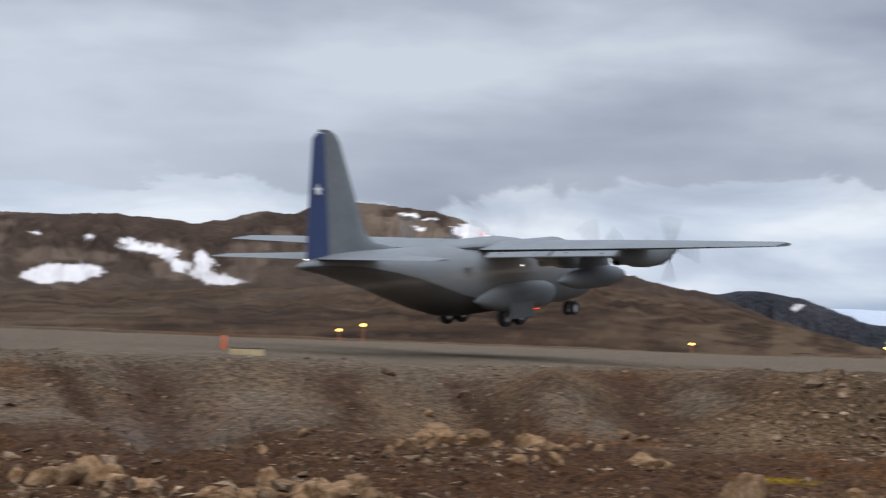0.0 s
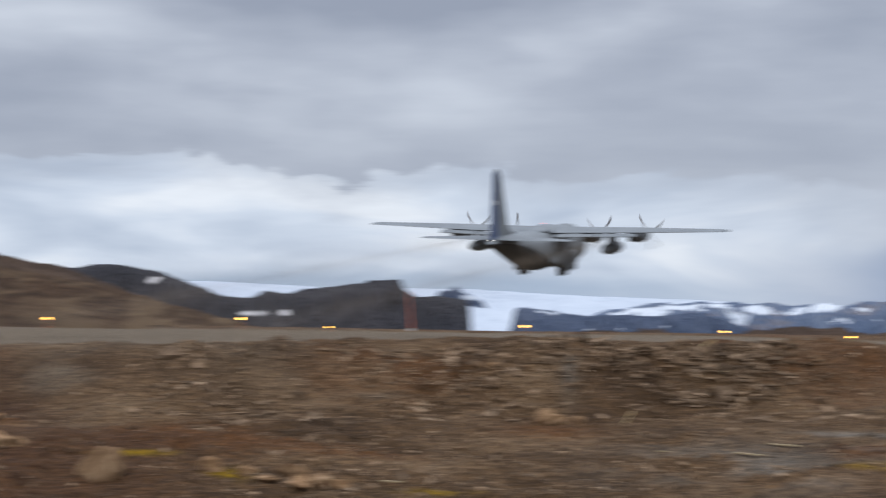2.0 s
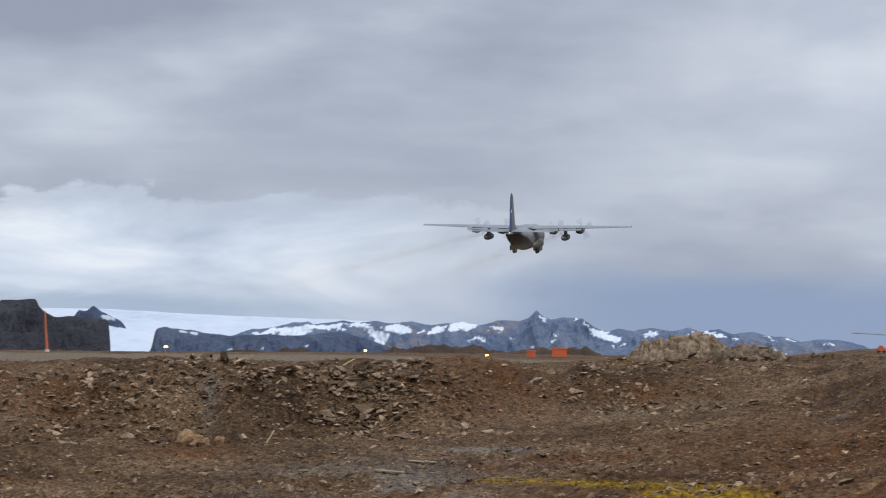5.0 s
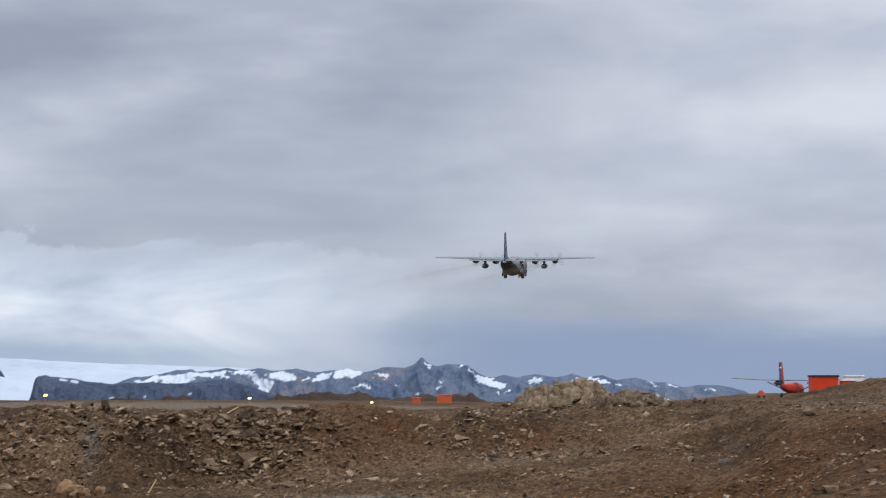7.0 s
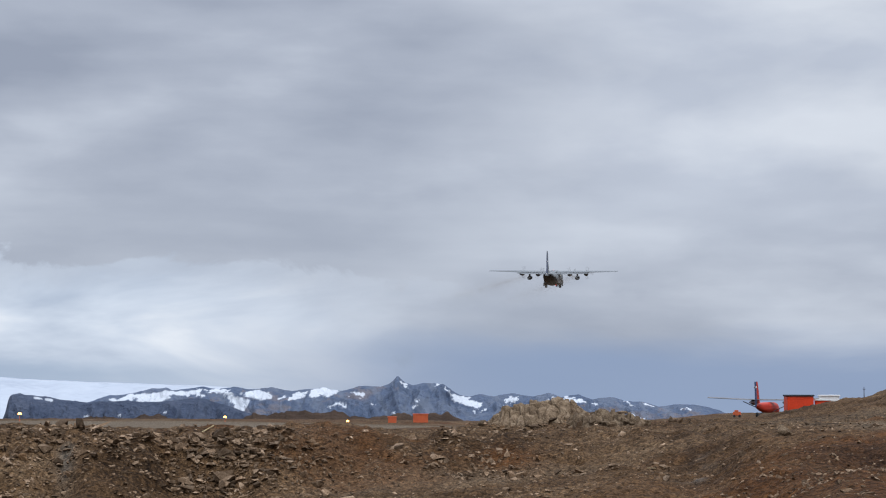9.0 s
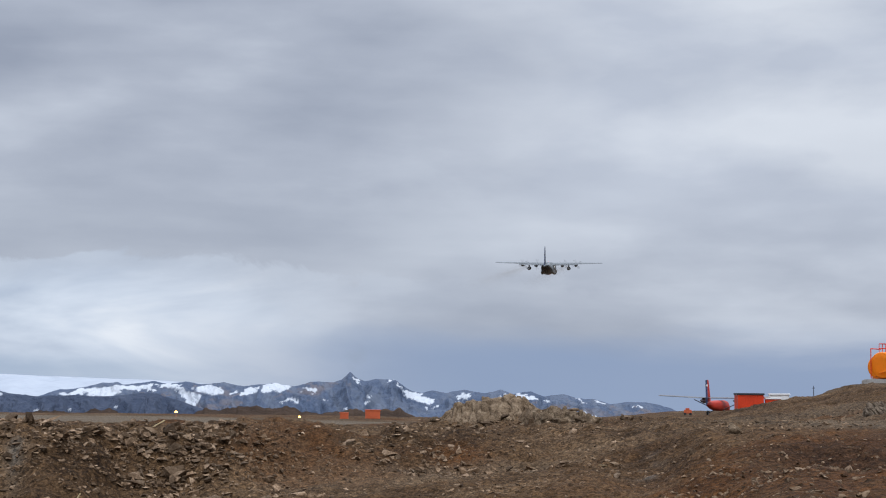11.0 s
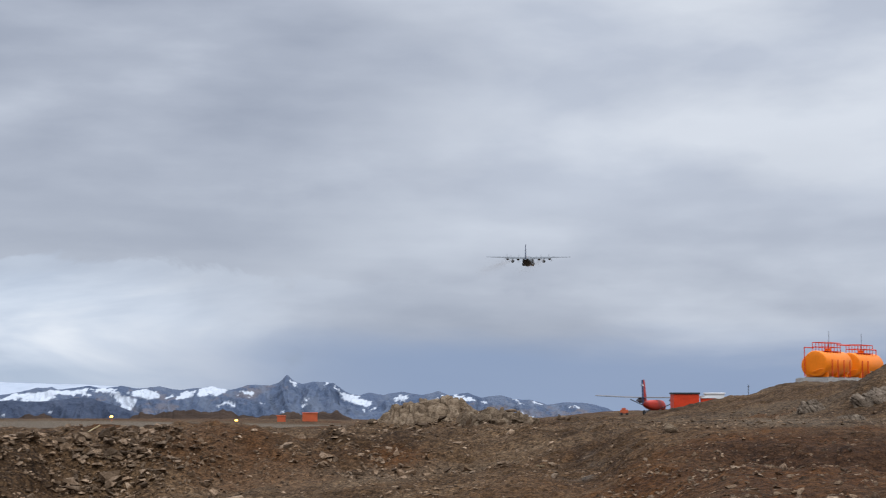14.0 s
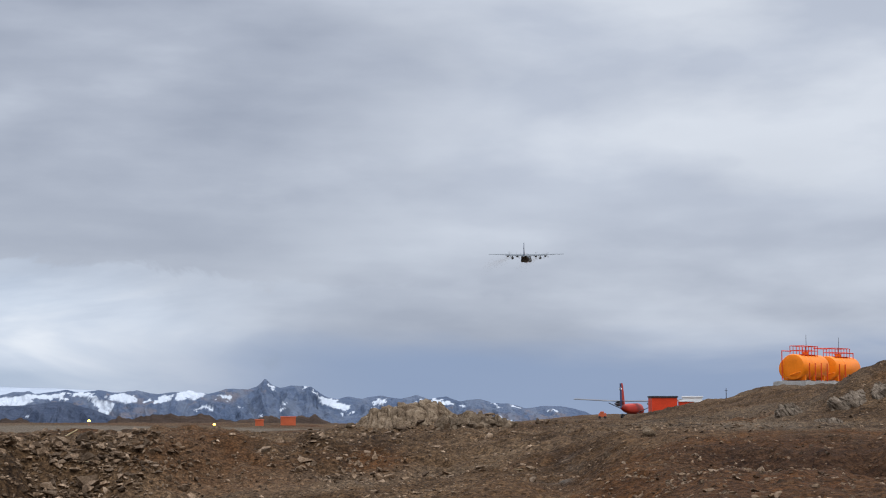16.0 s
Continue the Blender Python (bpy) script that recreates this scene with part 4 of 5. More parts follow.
def smoke_material():
    """Thin haze, densest along each trail's axis, thinning outwards and with age."""
    m = bpy.data.materials.new("thin_exhaust_smoke")
    m.use_nodes = True
    n, l = nodes_of(m.node_tree)

    def calc(op, a, b=None):
        k = n.new("ShaderNodeMath")
        k.operation = op
        for sock, v in zip(k.inputs, (a, b)):
            if isinstance(v, (int, float)):
                sock.default_value = v
            elif v is not None:
                l.new(v, sock)
        return k.outputs[0]

    co, sep = n.new("ShaderNodeTexCoord"), n.new("ShaderNodeSeparateXYZ")
    l.new(co.outputs["Object"], sep.inputs[0])
    age = calc("DIVIDE", calc("MULTIPLY", sep.outputs[1], -1.0), SMOKE_LENGTH)
    dx = calc("SUBTRACT", calc("ABSOLUTE", sep.outputs[0]), SMOKE_X)
    dz = calc("SUBTRACT", sep.outputs[2], SMOKE_Z)
    off = calc("SQRT", calc("ADD", calc("MULTIPLY", dx, dx), calc("MULTIPLY", dz, dz)))
    wide = calc("ADD", 0.5, calc("MULTIPLY", calc("SQRT", calc("MAXIMUM", age, 0.0)), 6.2))
    core = calc("POWER", calc("MAXIMUM", calc("SUBTRACT", 1.0, calc("DIVIDE", off, wide)), 0.0), 1.5)
    fresh = calc("MAXIMUM", calc("SUBTRACT", 1.0, age), 0.0)
    t = n.new("ShaderNodeTexNoise")
    t.inputs["Scale"].default_value, t.inputs["Detail"].default_value = 0.09, 3.0
    l.new(co.outputs["Object"], t.inputs["Vector"])
    thick = calc("MINIMUM", calc("MULTIPLY", calc("MULTIPLY", core, fresh), calc("MULTIPLY", t.outputs["Fac"], 0.22)), 1.0)
    clear, haze = n.new("ShaderNodeBsdfTransparent"), n.new("ShaderNodeBsdfDiffuse")
    haze.inputs[0].default_value = (0.2, 0.155, 0.115, 1)
    both, out = n.new("ShaderNodeMixShader"), n.new("ShaderNodeOutputMaterial")
    l.new(thick, both.inputs[0])
    l.new(clear.outputs[0], both.inputs[1])
    l.new(haze.outputs[0], both.inputs[2])
    l.new(both.outputs[0], out.inputs[0])
    return m


def build_smoke():
    """Thin brown exhaust streaming back from the engines: three veils crossing along each trail's axis."""
    t = thing("exhaust_smoke", "thin brown exhaust smoke trailing behind the climbing aircraft", "smoke")
    mat = smoke_material()
    for x in (-SMOKE_X, SMOKE_X):
        for angle in (0, 60, 120):
            c, q = math.cos(radians(angle)), math.sin(radians(angle))
            bm = bmesh.new()
            last = None
            for k in range(17):
                w = 0.6 + 6.3 * math.sqrt(k / 16)
                pair = [bm.verts.new((x + e * w * c, -3.0 - (SMOKE_LENGTH - 3.0) * k / 16, SMOKE_Z + e * w * q)) for e in (-1, 1)]
                if last:
                    bm.faces.new((last[0], last[1], pair[1], pair[0]))
                last = pair
            part("smoke_veil", bm, mat, t)
    return t


SMOKE = build_smoke()



# ---- rocks ----
def on_land(az, el, lo=24.0, hi=600.0):
    """Where the line of sight at this bearing and elevation meets the ground."""
    r = np.arange(lo, hi, 0.1)
    x, y = polar(az, r)
    hit = np.nonzero(land(x, y) >= EYE.z + r * math.tan(radians(el)))[0]
    k = hit[0] if len(hit) else len(r) - 1
    return float(x[k]), float(y[k]), float(r[k])


def height(x, y):
    return float(land(np.array([x]), np.array([y]))[0])


def rock_shape(seed, points=11, flat=0.6, detail=0):
    """An angular broken stone about one metre across: the hull of a few points, roughened where it is large."""
    rng = random.Random(seed)
    bm = bmesh.new()
    for _ in range(points):
        d = Vector((rng.gauss(0, 1), rng.gauss(0, 1), rng.gauss(0, 1))).normalized() * rng.uniform(0.42, 0.62)
        bm.verts.new((d.x, d.y * rng.uniform(0.7, 1.0), d.z * flat))
    hull = bmesh.ops.convex_hull(bm, input=bm.verts[:])
    loose = [v for v in bm.verts if not v.link_faces]
    bmesh.ops.delete(bm, geom=loose, context="VERTS")
    if detail:
        bmesh.ops.bevel(bm, geom=bm.edges[:], offset=0.035, segments=1, affect="EDGES")
        bmesh.ops.triangulate(bm, faces=bm.faces[:])
        bmesh.ops.subdivide_edges(bm, edges=bm.edges[:], cuts=detail, use_grid_fill=True)
        for v in bm.verts:
            n = noise.fractal(v.co * 4.0 + Vector((seed * 3.1, 0, 0)), 0.7, 2.1, 4)
            v.co += v.co.normalized() * n * 0.045
    bmesh.ops.recalc_face_normals(bm, faces=bm.faces[:])
    return bm


ROCKS = []
for k in range(9):
    me = bpy.data.meshes.new("boulder")
    bm = rock_shape(100 + k, 16, (0.6, 0.75, 0.9)[k % 3], 3)
    bm.to_mesh(me)
    bm.free()
    me.materials.append(M_ROCK)
    me.polygons.foreach_set("use_smooth", np.ones(len(me.polygons), bool))
    me.set_sharp_from_angle(angle=radians(28))
    ROCKS.append(me)
DARK_ROCKS = []
for me in ROCKS:
    dark = me.copy()
    dark.materials[0] = M_DARKROCK
    DARK_ROCKS.append(dark)
ROCK_RNG = random.Random(4)


def boulder(x, y, size, label, group, sink=0.25, tall=1.0, shapes=None):
    shapes = shapes or ROCKS
    ob = new("boulder", shapes[ROCK_RNG.randrange(len(shapes))])
    s = size * ROCK_RNG.uniform(0.85, 1.15)
    ob.matrix_world = Matrix.LocRotScale((x, y, height(x, y) + s * (0.36 * tall - sink)), Euler((ROCK_RNG.uniform(-0.3, 0.3), ROCK_RNG.uniform(-0.3, 0.3), ROCK_RNG.uniform(0, 6.28))), (s * ROCK_RNG.uniform(0.8, 1.2), s * ROCK_RNG.uniform(0.8, 1.2), s * tall))
    return tagged(ob, label, "boulder", group)


# single boulders in the hollow: bearing, elevation, size
SINGLES = [(-52.3, -3.2, 0.45), (-52.9, -4.3, 0.45), (-47.9, -4.75, 0.4), (-48.6, -4.7, 0.3), (-49.2, -4.8, 0.35), (-53.6, -4.5, 0.3), (-45.6, -3.75, 0.45), (-44.9, -3.8, 0.3), (-57.9, -4.6, 0.3), (-56.6, -3.95, 0.28), (-44.9, -4.65, 0.6), (-44.2, -4.75, 0.45),
           (-58.6, -6.1, 0.45), (-54.3, -6.1, 0.4), (-62.0, -6.0, 0.4), (-41.4, -5.75, 1.0), (-37.7, -5.6, 0.5), (-36.6, -5.75, 0.35), (-35.2, -5.75, 0.6), (-34.2, -6.1, 0.7), (-33.6, -6.2, 0.45), (-35.9, -6.0, 0.4), (-25.2, -3.95, 0.4), (-28.1, -2.0, 0.3), (-32.9, -2.2, 0.3), (-26.9, -2.1, 0.28)]
for az, el, size in SINGLES:
    x, y, r = on_land(az, el)
    boulder(x, y, size * 1.45, "tan weathered boulder lying on the stony ground", "boulders in the hollow", 0.27)

def crag(name, label, az, r, turn, width, depth, tall, mat, seed, cells=60, joint=0.35, lean=(0.0, 0.0), stretch=1.0, sharp=2.6):
    """An outcrop of jointed rock: blocks of unequal height parted by open cracks."""
    rng = np.random.default_rng(seed)
    cx, cy = (float(v) for v in polar(az, r))
    nu, nv = int(60 + 22 * width), int(40 + 22 * depth)
    U, V = np.meshgrid(np.linspace(-1, 1, nu), np.linspace(-1, 1, nv))
    wu = U + 0.10 * fbm(U * 4, V * 4, 4, seed + 1, 0.6)
    wv = V + 0.10 * fbm(U * 4, V * 4, 4, seed + 2, 0.6)
    su, sv, lift = rng.uniform(-1.1, 1.1, cells), rng.uniform(-1.1, 1.1, cells), rng.uniform(-1, 1, cells)
    tu, tv = rng.normal(0, 0.5, cells), rng.normal(0, 0.5, cells)
    best = np.full(U.shape, 9.0)
    second, which = best.copy(), np.zeros(U.shape, int)
    for k in range(cells):
        d = np.hypot((wu - su[k]) * width / 2 * stretch, (wv - sv[k]) * depth / 2)
        closer = d < best
        second = np.where(closer, best, np.minimum(second, d))
        which = np.where(closer, k, which)
        best = np.where(closer, d, best)
    gap = second - best
    edge = np.abs(U) ** sharp + np.abs(V) ** sharp + 0.9 * fbm(U * 2.2, V * 2.2, 4, seed + 3)
    body = np.clip(np.minimum(1.15 - edge, 5 * (1 - np.maximum(np.abs(U), np.abs(V))) - 0.35), -0.5, 1)
    body = np.where(body > 0, np.clip(body, 0, 1) ** 0.75, body)
    block = 1 + 0.26 * lift[which] + 0.3 * (tu[which] * (wu - su[which]) + tv[which] * (wv - sv[which]))
    Z = tall * body * np.where(body > 0, block, 1.0)
    Z = Z - joint * tall * np.exp(-(gap / 0.07) ** 2) * (body > 0) + 0.10 * fbm(U * width * 1.6, V * depth * 1.6, 4, seed + 4, 0.6)
    X, Y = U * width / 2 + lean[0] * Z, V * depth / 2 + lean[1] * Z
    c, q = math.cos(radians(turn)), math.sin(radians(turn))
    WX, WY = cx + X * c - Y * q, cy + X * q + Y * c
    ob = grid_mesh(name, WX, WY, land(WX, WY) + Z - 0.12, mat)
    ob.data.set_sharp_from_angle(angle=radians(32))
    return tagged(ob, label, "rock", "rock outcrops")


# the stony mound by the runway
MX, MY = polar(-9.5, 96.0)
crag("rock_outcrop", "craggy outcrop of jointed tan-brown bedrock on the mound", -9.45, 95.5, 9.5, 6.4, 5.0, 0.72, M_DARKROCK, 5, 110, 0.4, (-0.15, 0.1), 1.5, 1.7)
crag("rock_outcrop", "low jointed brown outcrop beside the craggy mound", -7.3, 92.5, 7.0, 4.4, 3.0, 0.5, M_DARKROCK, 6, 50, 0.4, (0.0, 0.0), 1.3, 1.8)
for k in range(26):
    a, q = ROCK_RNG.uniform(0, 6.28), ROCK_RNG.uniform(0.75, 1.2)
    x, y = float(MX) + 0.2 + 3.4 * q * math.cos(a), float(MY) - 0.8 + 2.8 * q * math.sin(a)
    boulder(x, y, ROCK_RNG.uniform(0.2, 0.5), "cracked block of brown rock fallen from the mound", "blocks of the stony mound", 0.3, ROCK_RNG.uniform(0.8, 1.1), DARK_ROCKS)
for k in range(14):
    x, y = float(MX) + 3.6 + 0.26 * k + ROCK_RNG.uniform(-0.5, 0.5), float(MY) - 4.2 + ROCK_RNG.uniform(-0.8, 0.8)
    boulder(x, y, ROCK_RNG.uniform(0.35, 0.95), "rounded brown block at the foot of the mound", "blocks of the stony mound", 0.12, 1.0, DARK_ROCKS)
# bedrock ledges on the rise before the tanks
for az, el, width, depth, tall, seed, lx in ((3.6, -0.4, 1.6, 2.4, 0.5, 11, -0.7), (5.6, -0.05, 1.9, 3.0, 0.55, 12, -0.9), (6.9, 0.3, 1.8, 2.4, 0.4, 13, -0.7), (4.9, -0.75, 1.6, 1.8, 0.25, 14, -0.4)):
    x, y, r = on_land(az, el, 70, 125)
    crag("rock_ledge", "tilted grey-brown slabs of bedrock showing on the rise", az, r, -az, width, depth, tall, M_LEDGE, seed, 34, 0.5, (lx, -0.2), 2.4)
# weathered boulders piled in the hollow beside the bank
for az, el, spread_x, spread_y, count, big in ((-50.8, -4.15, 1.9, 0.8, 24, 0.95), (-48.0, -4.35, 1.1, 0.6, 12, 0.6), (-55.6, -5.9, 1.4, 0.7, 18, 0.8), (-64.8, -5.5, 1.9, 0.9, 20, 0.8), (-58.2, -6.1, 1.2, 0.5, 8, 0.55), (-34.7, -6.0, 0.8, 0.45, 7, 0.55), (-26.0, -3.95, 0.6, 0.3, 4, 0.75), (-44.6, -4.75, 1.0, 0.5, 8, 0.4)):
    cx, cy, r = on_land(az, el)
    c, q = math.cos(radians(-az)), math.sin(radians(-az))
    for k in range(count):
        u, v = ROCK_RNG.gauss(0, 0.55) * spread_x, ROCK_RNG.gauss(0, 0.55) * spread_y
        boulder(cx + u * c - v * q, cy + u * q + v * c, big * ROCK_RNG.uniform(0.45, 1.3), "weathered tan boulder piled among others in the hollow", "piled boulders", 0.2, ROCK_RNG.uniform(0.75, 1.15))


def scatter(name, label, count, seed, place, sizes, sunk=0.15):
    """Loose stones as one heap of real small shapes."""
    rng = np.random.default_rng(seed)
    bases = []
    for k in range(12):
        bm = rock_shape(300 + k, 9, (0.28, 0.4, 0.55, 0.7)[k % 4])
        bmesh.ops.triangulate(bm, faces=bm.faces[:])
        bm.verts.ensure_lookup_table()
        bases.append((np.array([v.co[:] for v in bm.verts]), np.array([[v.index for v in f.verts] for f in bm.faces])))
        bm.free()
    x, y = place(rng, count)
    count = len(x)
    s = sizes(rng, count)
    z = land(x, y) + s * (0.22 - sunk)
    turn, stretch = rng.uniform(0, 6.283, count), rng.uniform(0.65, 1.5, (count, 3))
    tilt = rng.normal(0, 0.35, count)
    kind = rng.integers(0, len(bases), count)
    V, F, n = [], [], 0
    for k, (bv, bf) in enumerate(bases):
        pick = np.nonzero(kind == k)[0]
        if not len(pick):
            continue
        p = bv[None] * (s[pick, None] * stretch[pick])[:, None, :]
        ct, st = np.cos(tilt[pick])[:, None], np.sin(tilt[pick])[:, None]
        p = np.stack([p[..., 0], p[..., 1] * ct - p[..., 2] * st, p[..., 1] * st + p[..., 2] * ct], -1)
        c, q = np.cos(turn[pick])[:, None], np.sin(turn[pick])[:, None]
        p = np.stack([p[..., 0] * c - p[..., 1] * q, p[..., 0] * q + p[..., 1] * c, p[..., 2]], -1)
        p = p + np.stack([x[pick], y[pick], z[pick]], -1)[:, None, :]
        V.append(p.reshape(-1, 3))
        F.append((bf[None] + (n + np.arange(len(pick)) * len(bv))[:, None, None]).reshape(-1, 3))
        n += len(pick) * len(bv)
    V, F = np.concatenate(V), np.concatenate(F)
    me = bpy.data.meshes.new(name)
    me.vertices.add(len(V))
    me.vertices.foreach_set("co", V.astype(np.float32).ravel())
    me.loops.add(F.size)
    me.loops.foreach_set("vertex_index", F.astype(np.int32).ravel())
    me.polygons.add(len(F))
    me.polygons.foreach_set("loop_start", np.arange(0, F.size, 3, dtype=np.int32))
    me.polygons.foreach_set("use_smooth", np.zeros(len(F), bool))
    me.update(calc_edges=True)
    me.materials.append(M_RUBBLE)
    return tagged(new(name, me), label, "stones", kind="stuff")


def strewn(rng, n):
    az, r = rng.uniform(-70, 9, n), 30 + 85 * rng.uniform(0, 1, n) ** 1.25
    x, y = polar(az, r)
    keep = (fbm(x / 5.0, y / 5.0, 3, 91) > rng.uniform(-0.45, 0.35, n)) & (runway(x, y) < 0.3)
    return x[keep], y[keep]


def on_bank(rng, n):
    az = rng.uniform(-40, -5, n)
    foot, brow = np.interp(az, AZ, FOOT), np.interp(az, AZ, BROW)
    r = foot - 3 + (brow - foot + 6) * rng.uniform(0, 1, n)
    x, y = polar(az, r)
    keep = fbm(x / 3.5, y / 3.5, 3, 95) > rng.uniform(-0.3, 0.5, n)
    return x[keep], y[keep]


def heaps(rng, n):
    xs, ys = [], []
    for az, r, sx, sy, share in ((-20.6, 72.5, 1.8, 1.5, 0.3), (-24.3, 71.5, 2.2, 2, 0.16), (-28, 70, 2, 2, 0.1), (-18.6, 73, 1.6, 1.5, 0.16), (-8.5, 93, 4, 2.5, 0.14), (-50.8, 47, 3.0, 1.6, 0.05), (-56.5, 36, 2.6, 1.4, 0.05), (-64, 40, 2.6, 2, 0.04)):
        cx, cy = polar(az, r)
        m = int(n * share)
        a = math.radians(-az)
        u, v = rng.normal(0, sx, m), rng.normal(0, sy, m)
        xs.append(cx + u * math.cos(a) - v * math.sin(a))
        ys.append(cy + u * math.sin(a) + v * math.cos(a))
    return np.concatenate(xs), np.concatenate(ys)


scatter("loose_stones", "loose brown stones strewn over the ground", 75000, 1, strewn, lambda g, n: 0.075 * np.exp(g.normal(0.15, 0.55, n)))
scatter("bank_rubble", "broken brown stones on the dug bank", 7500, 2, on_bank, lambda g, n: 0.16 * np.exp(g.normal(0.1, 0.5, n)))
scatter("rubble_heaps", "heaped angular rubble along the bank", 1500, 3, heaps, lambda g, n: 0.21 * np.exp(g.normal(0.0, 0.5, n)), -0.08)


# ---- airfield things ----
M_ORANGE = paint("orange_tank_paint", (0.82, 0.20, 0.004), 0.5, 0.1, 2.0, 0.25)
M_REDPAINT = paint("red_orange_paint", (0.60, 0.05, 0.015), 0.55, 0.15, 2.0, 0.2)
M_CRIMSON = paint("deep_red_aircraft_paint", (0.42, 0.03, 0.014), 0.5, 0.15, 2.0, 0.2)
M_CONTAINER = paint("faded_orange_paint", (0.52, 0.10, 0.03), 0.6, 0.2, 1.5)
M_CONCRETE = material("stained_concrete", [(0.24, 0.22, 0.20), (0.34, 0.32, 0.29), (0.42, 0.40, 0.37)], scale=1.5, rough=0.9, bump=0.3)
M_DARKWING = paint("dark_wing_paint", (0.09, 0.09, 0.10), 0.5)
M_POLE = paint("orange_marker_paint", (0.42, 0.10, 0.035), 0.6)
M_AMBER = material("amber_lamp_glass", [(0.8, 0.4, 0.05), (0.9, 0.5, 0.08)], scale=0.2, rough=0.3, bump=0, emit=((1.0, 0.52, 0.09), 9.0))
M_TIMBER = material("weathered_timber", [(0.16, 0.11, 0.05), (0.26, 0.19, 0.10), (0.34, 0.27, 0.16)], scale=0.5, rough=0.85, bump=0.3)
M_PALETIMBER = material("pale_yellow_timber", [(0.30, 0.22, 0.10), (0.45, 0.34, 0.18), (0.55, 0.44, 0.26)], scale=0.5, rough=0.85, bump=0.3)
M_BLACK = paint("black_felt_roof", (0.03, 0.03, 0.034), 0.8)


def runway_lamp(az, el, r, size=0.16):
    x, y = (float(v) for v in polar(az, r))
    g, top = height(x, y), EYE.z + r * math.tan(radians(el))
    h = max(0.25, top - g)
    t = thing("runway_lamp", "lit amber runway edge lamp on a short post", "lamp", "runway edge lamps", pose(x, y, g))
    part("post", joined(tube((0, 0, -0.1), (0, 0, h - size * 0.6), 0.035), tube((0, 0, -0.05), (0, 0, 0.06), 0.15, 0.1)), M_POLE, t)
    part("collar", tube((0, 0, h - size * 0.9), (0, 0, h - size * 0.4), 0.09, 0.11), M_BLACK, t)
    part("lens", rings([[(q * math.cos(2 * math.pi * k / 14), q * math.sin(2 * math.pi * k / 14), h + w) for k in range(14)] for q, w in ((size * 0.9, -0.4 * size), (size, 0), (size * 0.8, 0.5 * size), (size * 0.3, 0.8 * size))]), M_AMBER, t, "glowing amber lens")


for az, el, r, size in ((-54.63, -0.15, 146, 0.2), (-55.46, -0.34, 142, 0.17), (-43.32, -0.5, 172, 0.18), (-36.84, -0.45, 198, 0.24), (-33.81, -0.71, 213, 0.15), (-27.04, -0.62, 262, 0.27), (-20.22, -0.72, 345, 0.3), (-16.03, -0.88, 390, 0.32)):
    runway_lamp(az, el, r, size)


def marker_pole():
    r = 238.0
    x, y = (float(v) for v in polar(-30.98, r))
    g = height(x, y)
    top = EYE.z + r * math.tan(radians(0.56)) - g
    t = thing("marker_pole", "tall thin orange marker pole leaning slightly", "pole", at=pose(x, y, g) @ Matrix.Rotation(radians(-4.5), 4, (math.cos(radians(-31)) * 0 + 0, 1, 0)))
    part("shaft", tube((0, 0, -0.3), (0, 0, top), 0.2, 0.1, 10), M_POLE, t)
    part("base", tube((0, 0, -0.3), (0, 0, 0.25), 0.4, 0.3, 10), M_CONCRETE, t, "concrete foot")


marker_pole()


def edge_marker():
    x, y, r = on_land(-58.6, -1.27, 40, 110)
    t = thing("marker_box", "low yellowish timber marker box at the runway edge", "marker", at=pose(x, y, height(x, y), 0, 0, 20))
    part("slab", box((-0.75, -0.4, -0.1), (0.75, 0.4, 0.28), 0.04), M_PALETIMBER, t)
    part("lid", box((-0.68, -0.34, 0.28), (0.68, 0.34, 0.33), 0.02), M_BLACK, t, "dark lid")
    x, y, r = on_land(-59.4, -1.1, 40, 120)
    t = thing("marker_stake", "faded orange wooden stake beside the runway", "stake", at=pose(x, y, height(x, y)))
    part("stake", rings([[(sx * w, sy * w, z) for sx, sy in ((1, 1), (-1, 1), (-1, -1), (1, -1))] for z, w in ((-0.2, 0.13), (0.7, 0.12), (0.75, 0.08))]), M_POLE, t)


edge_marker()


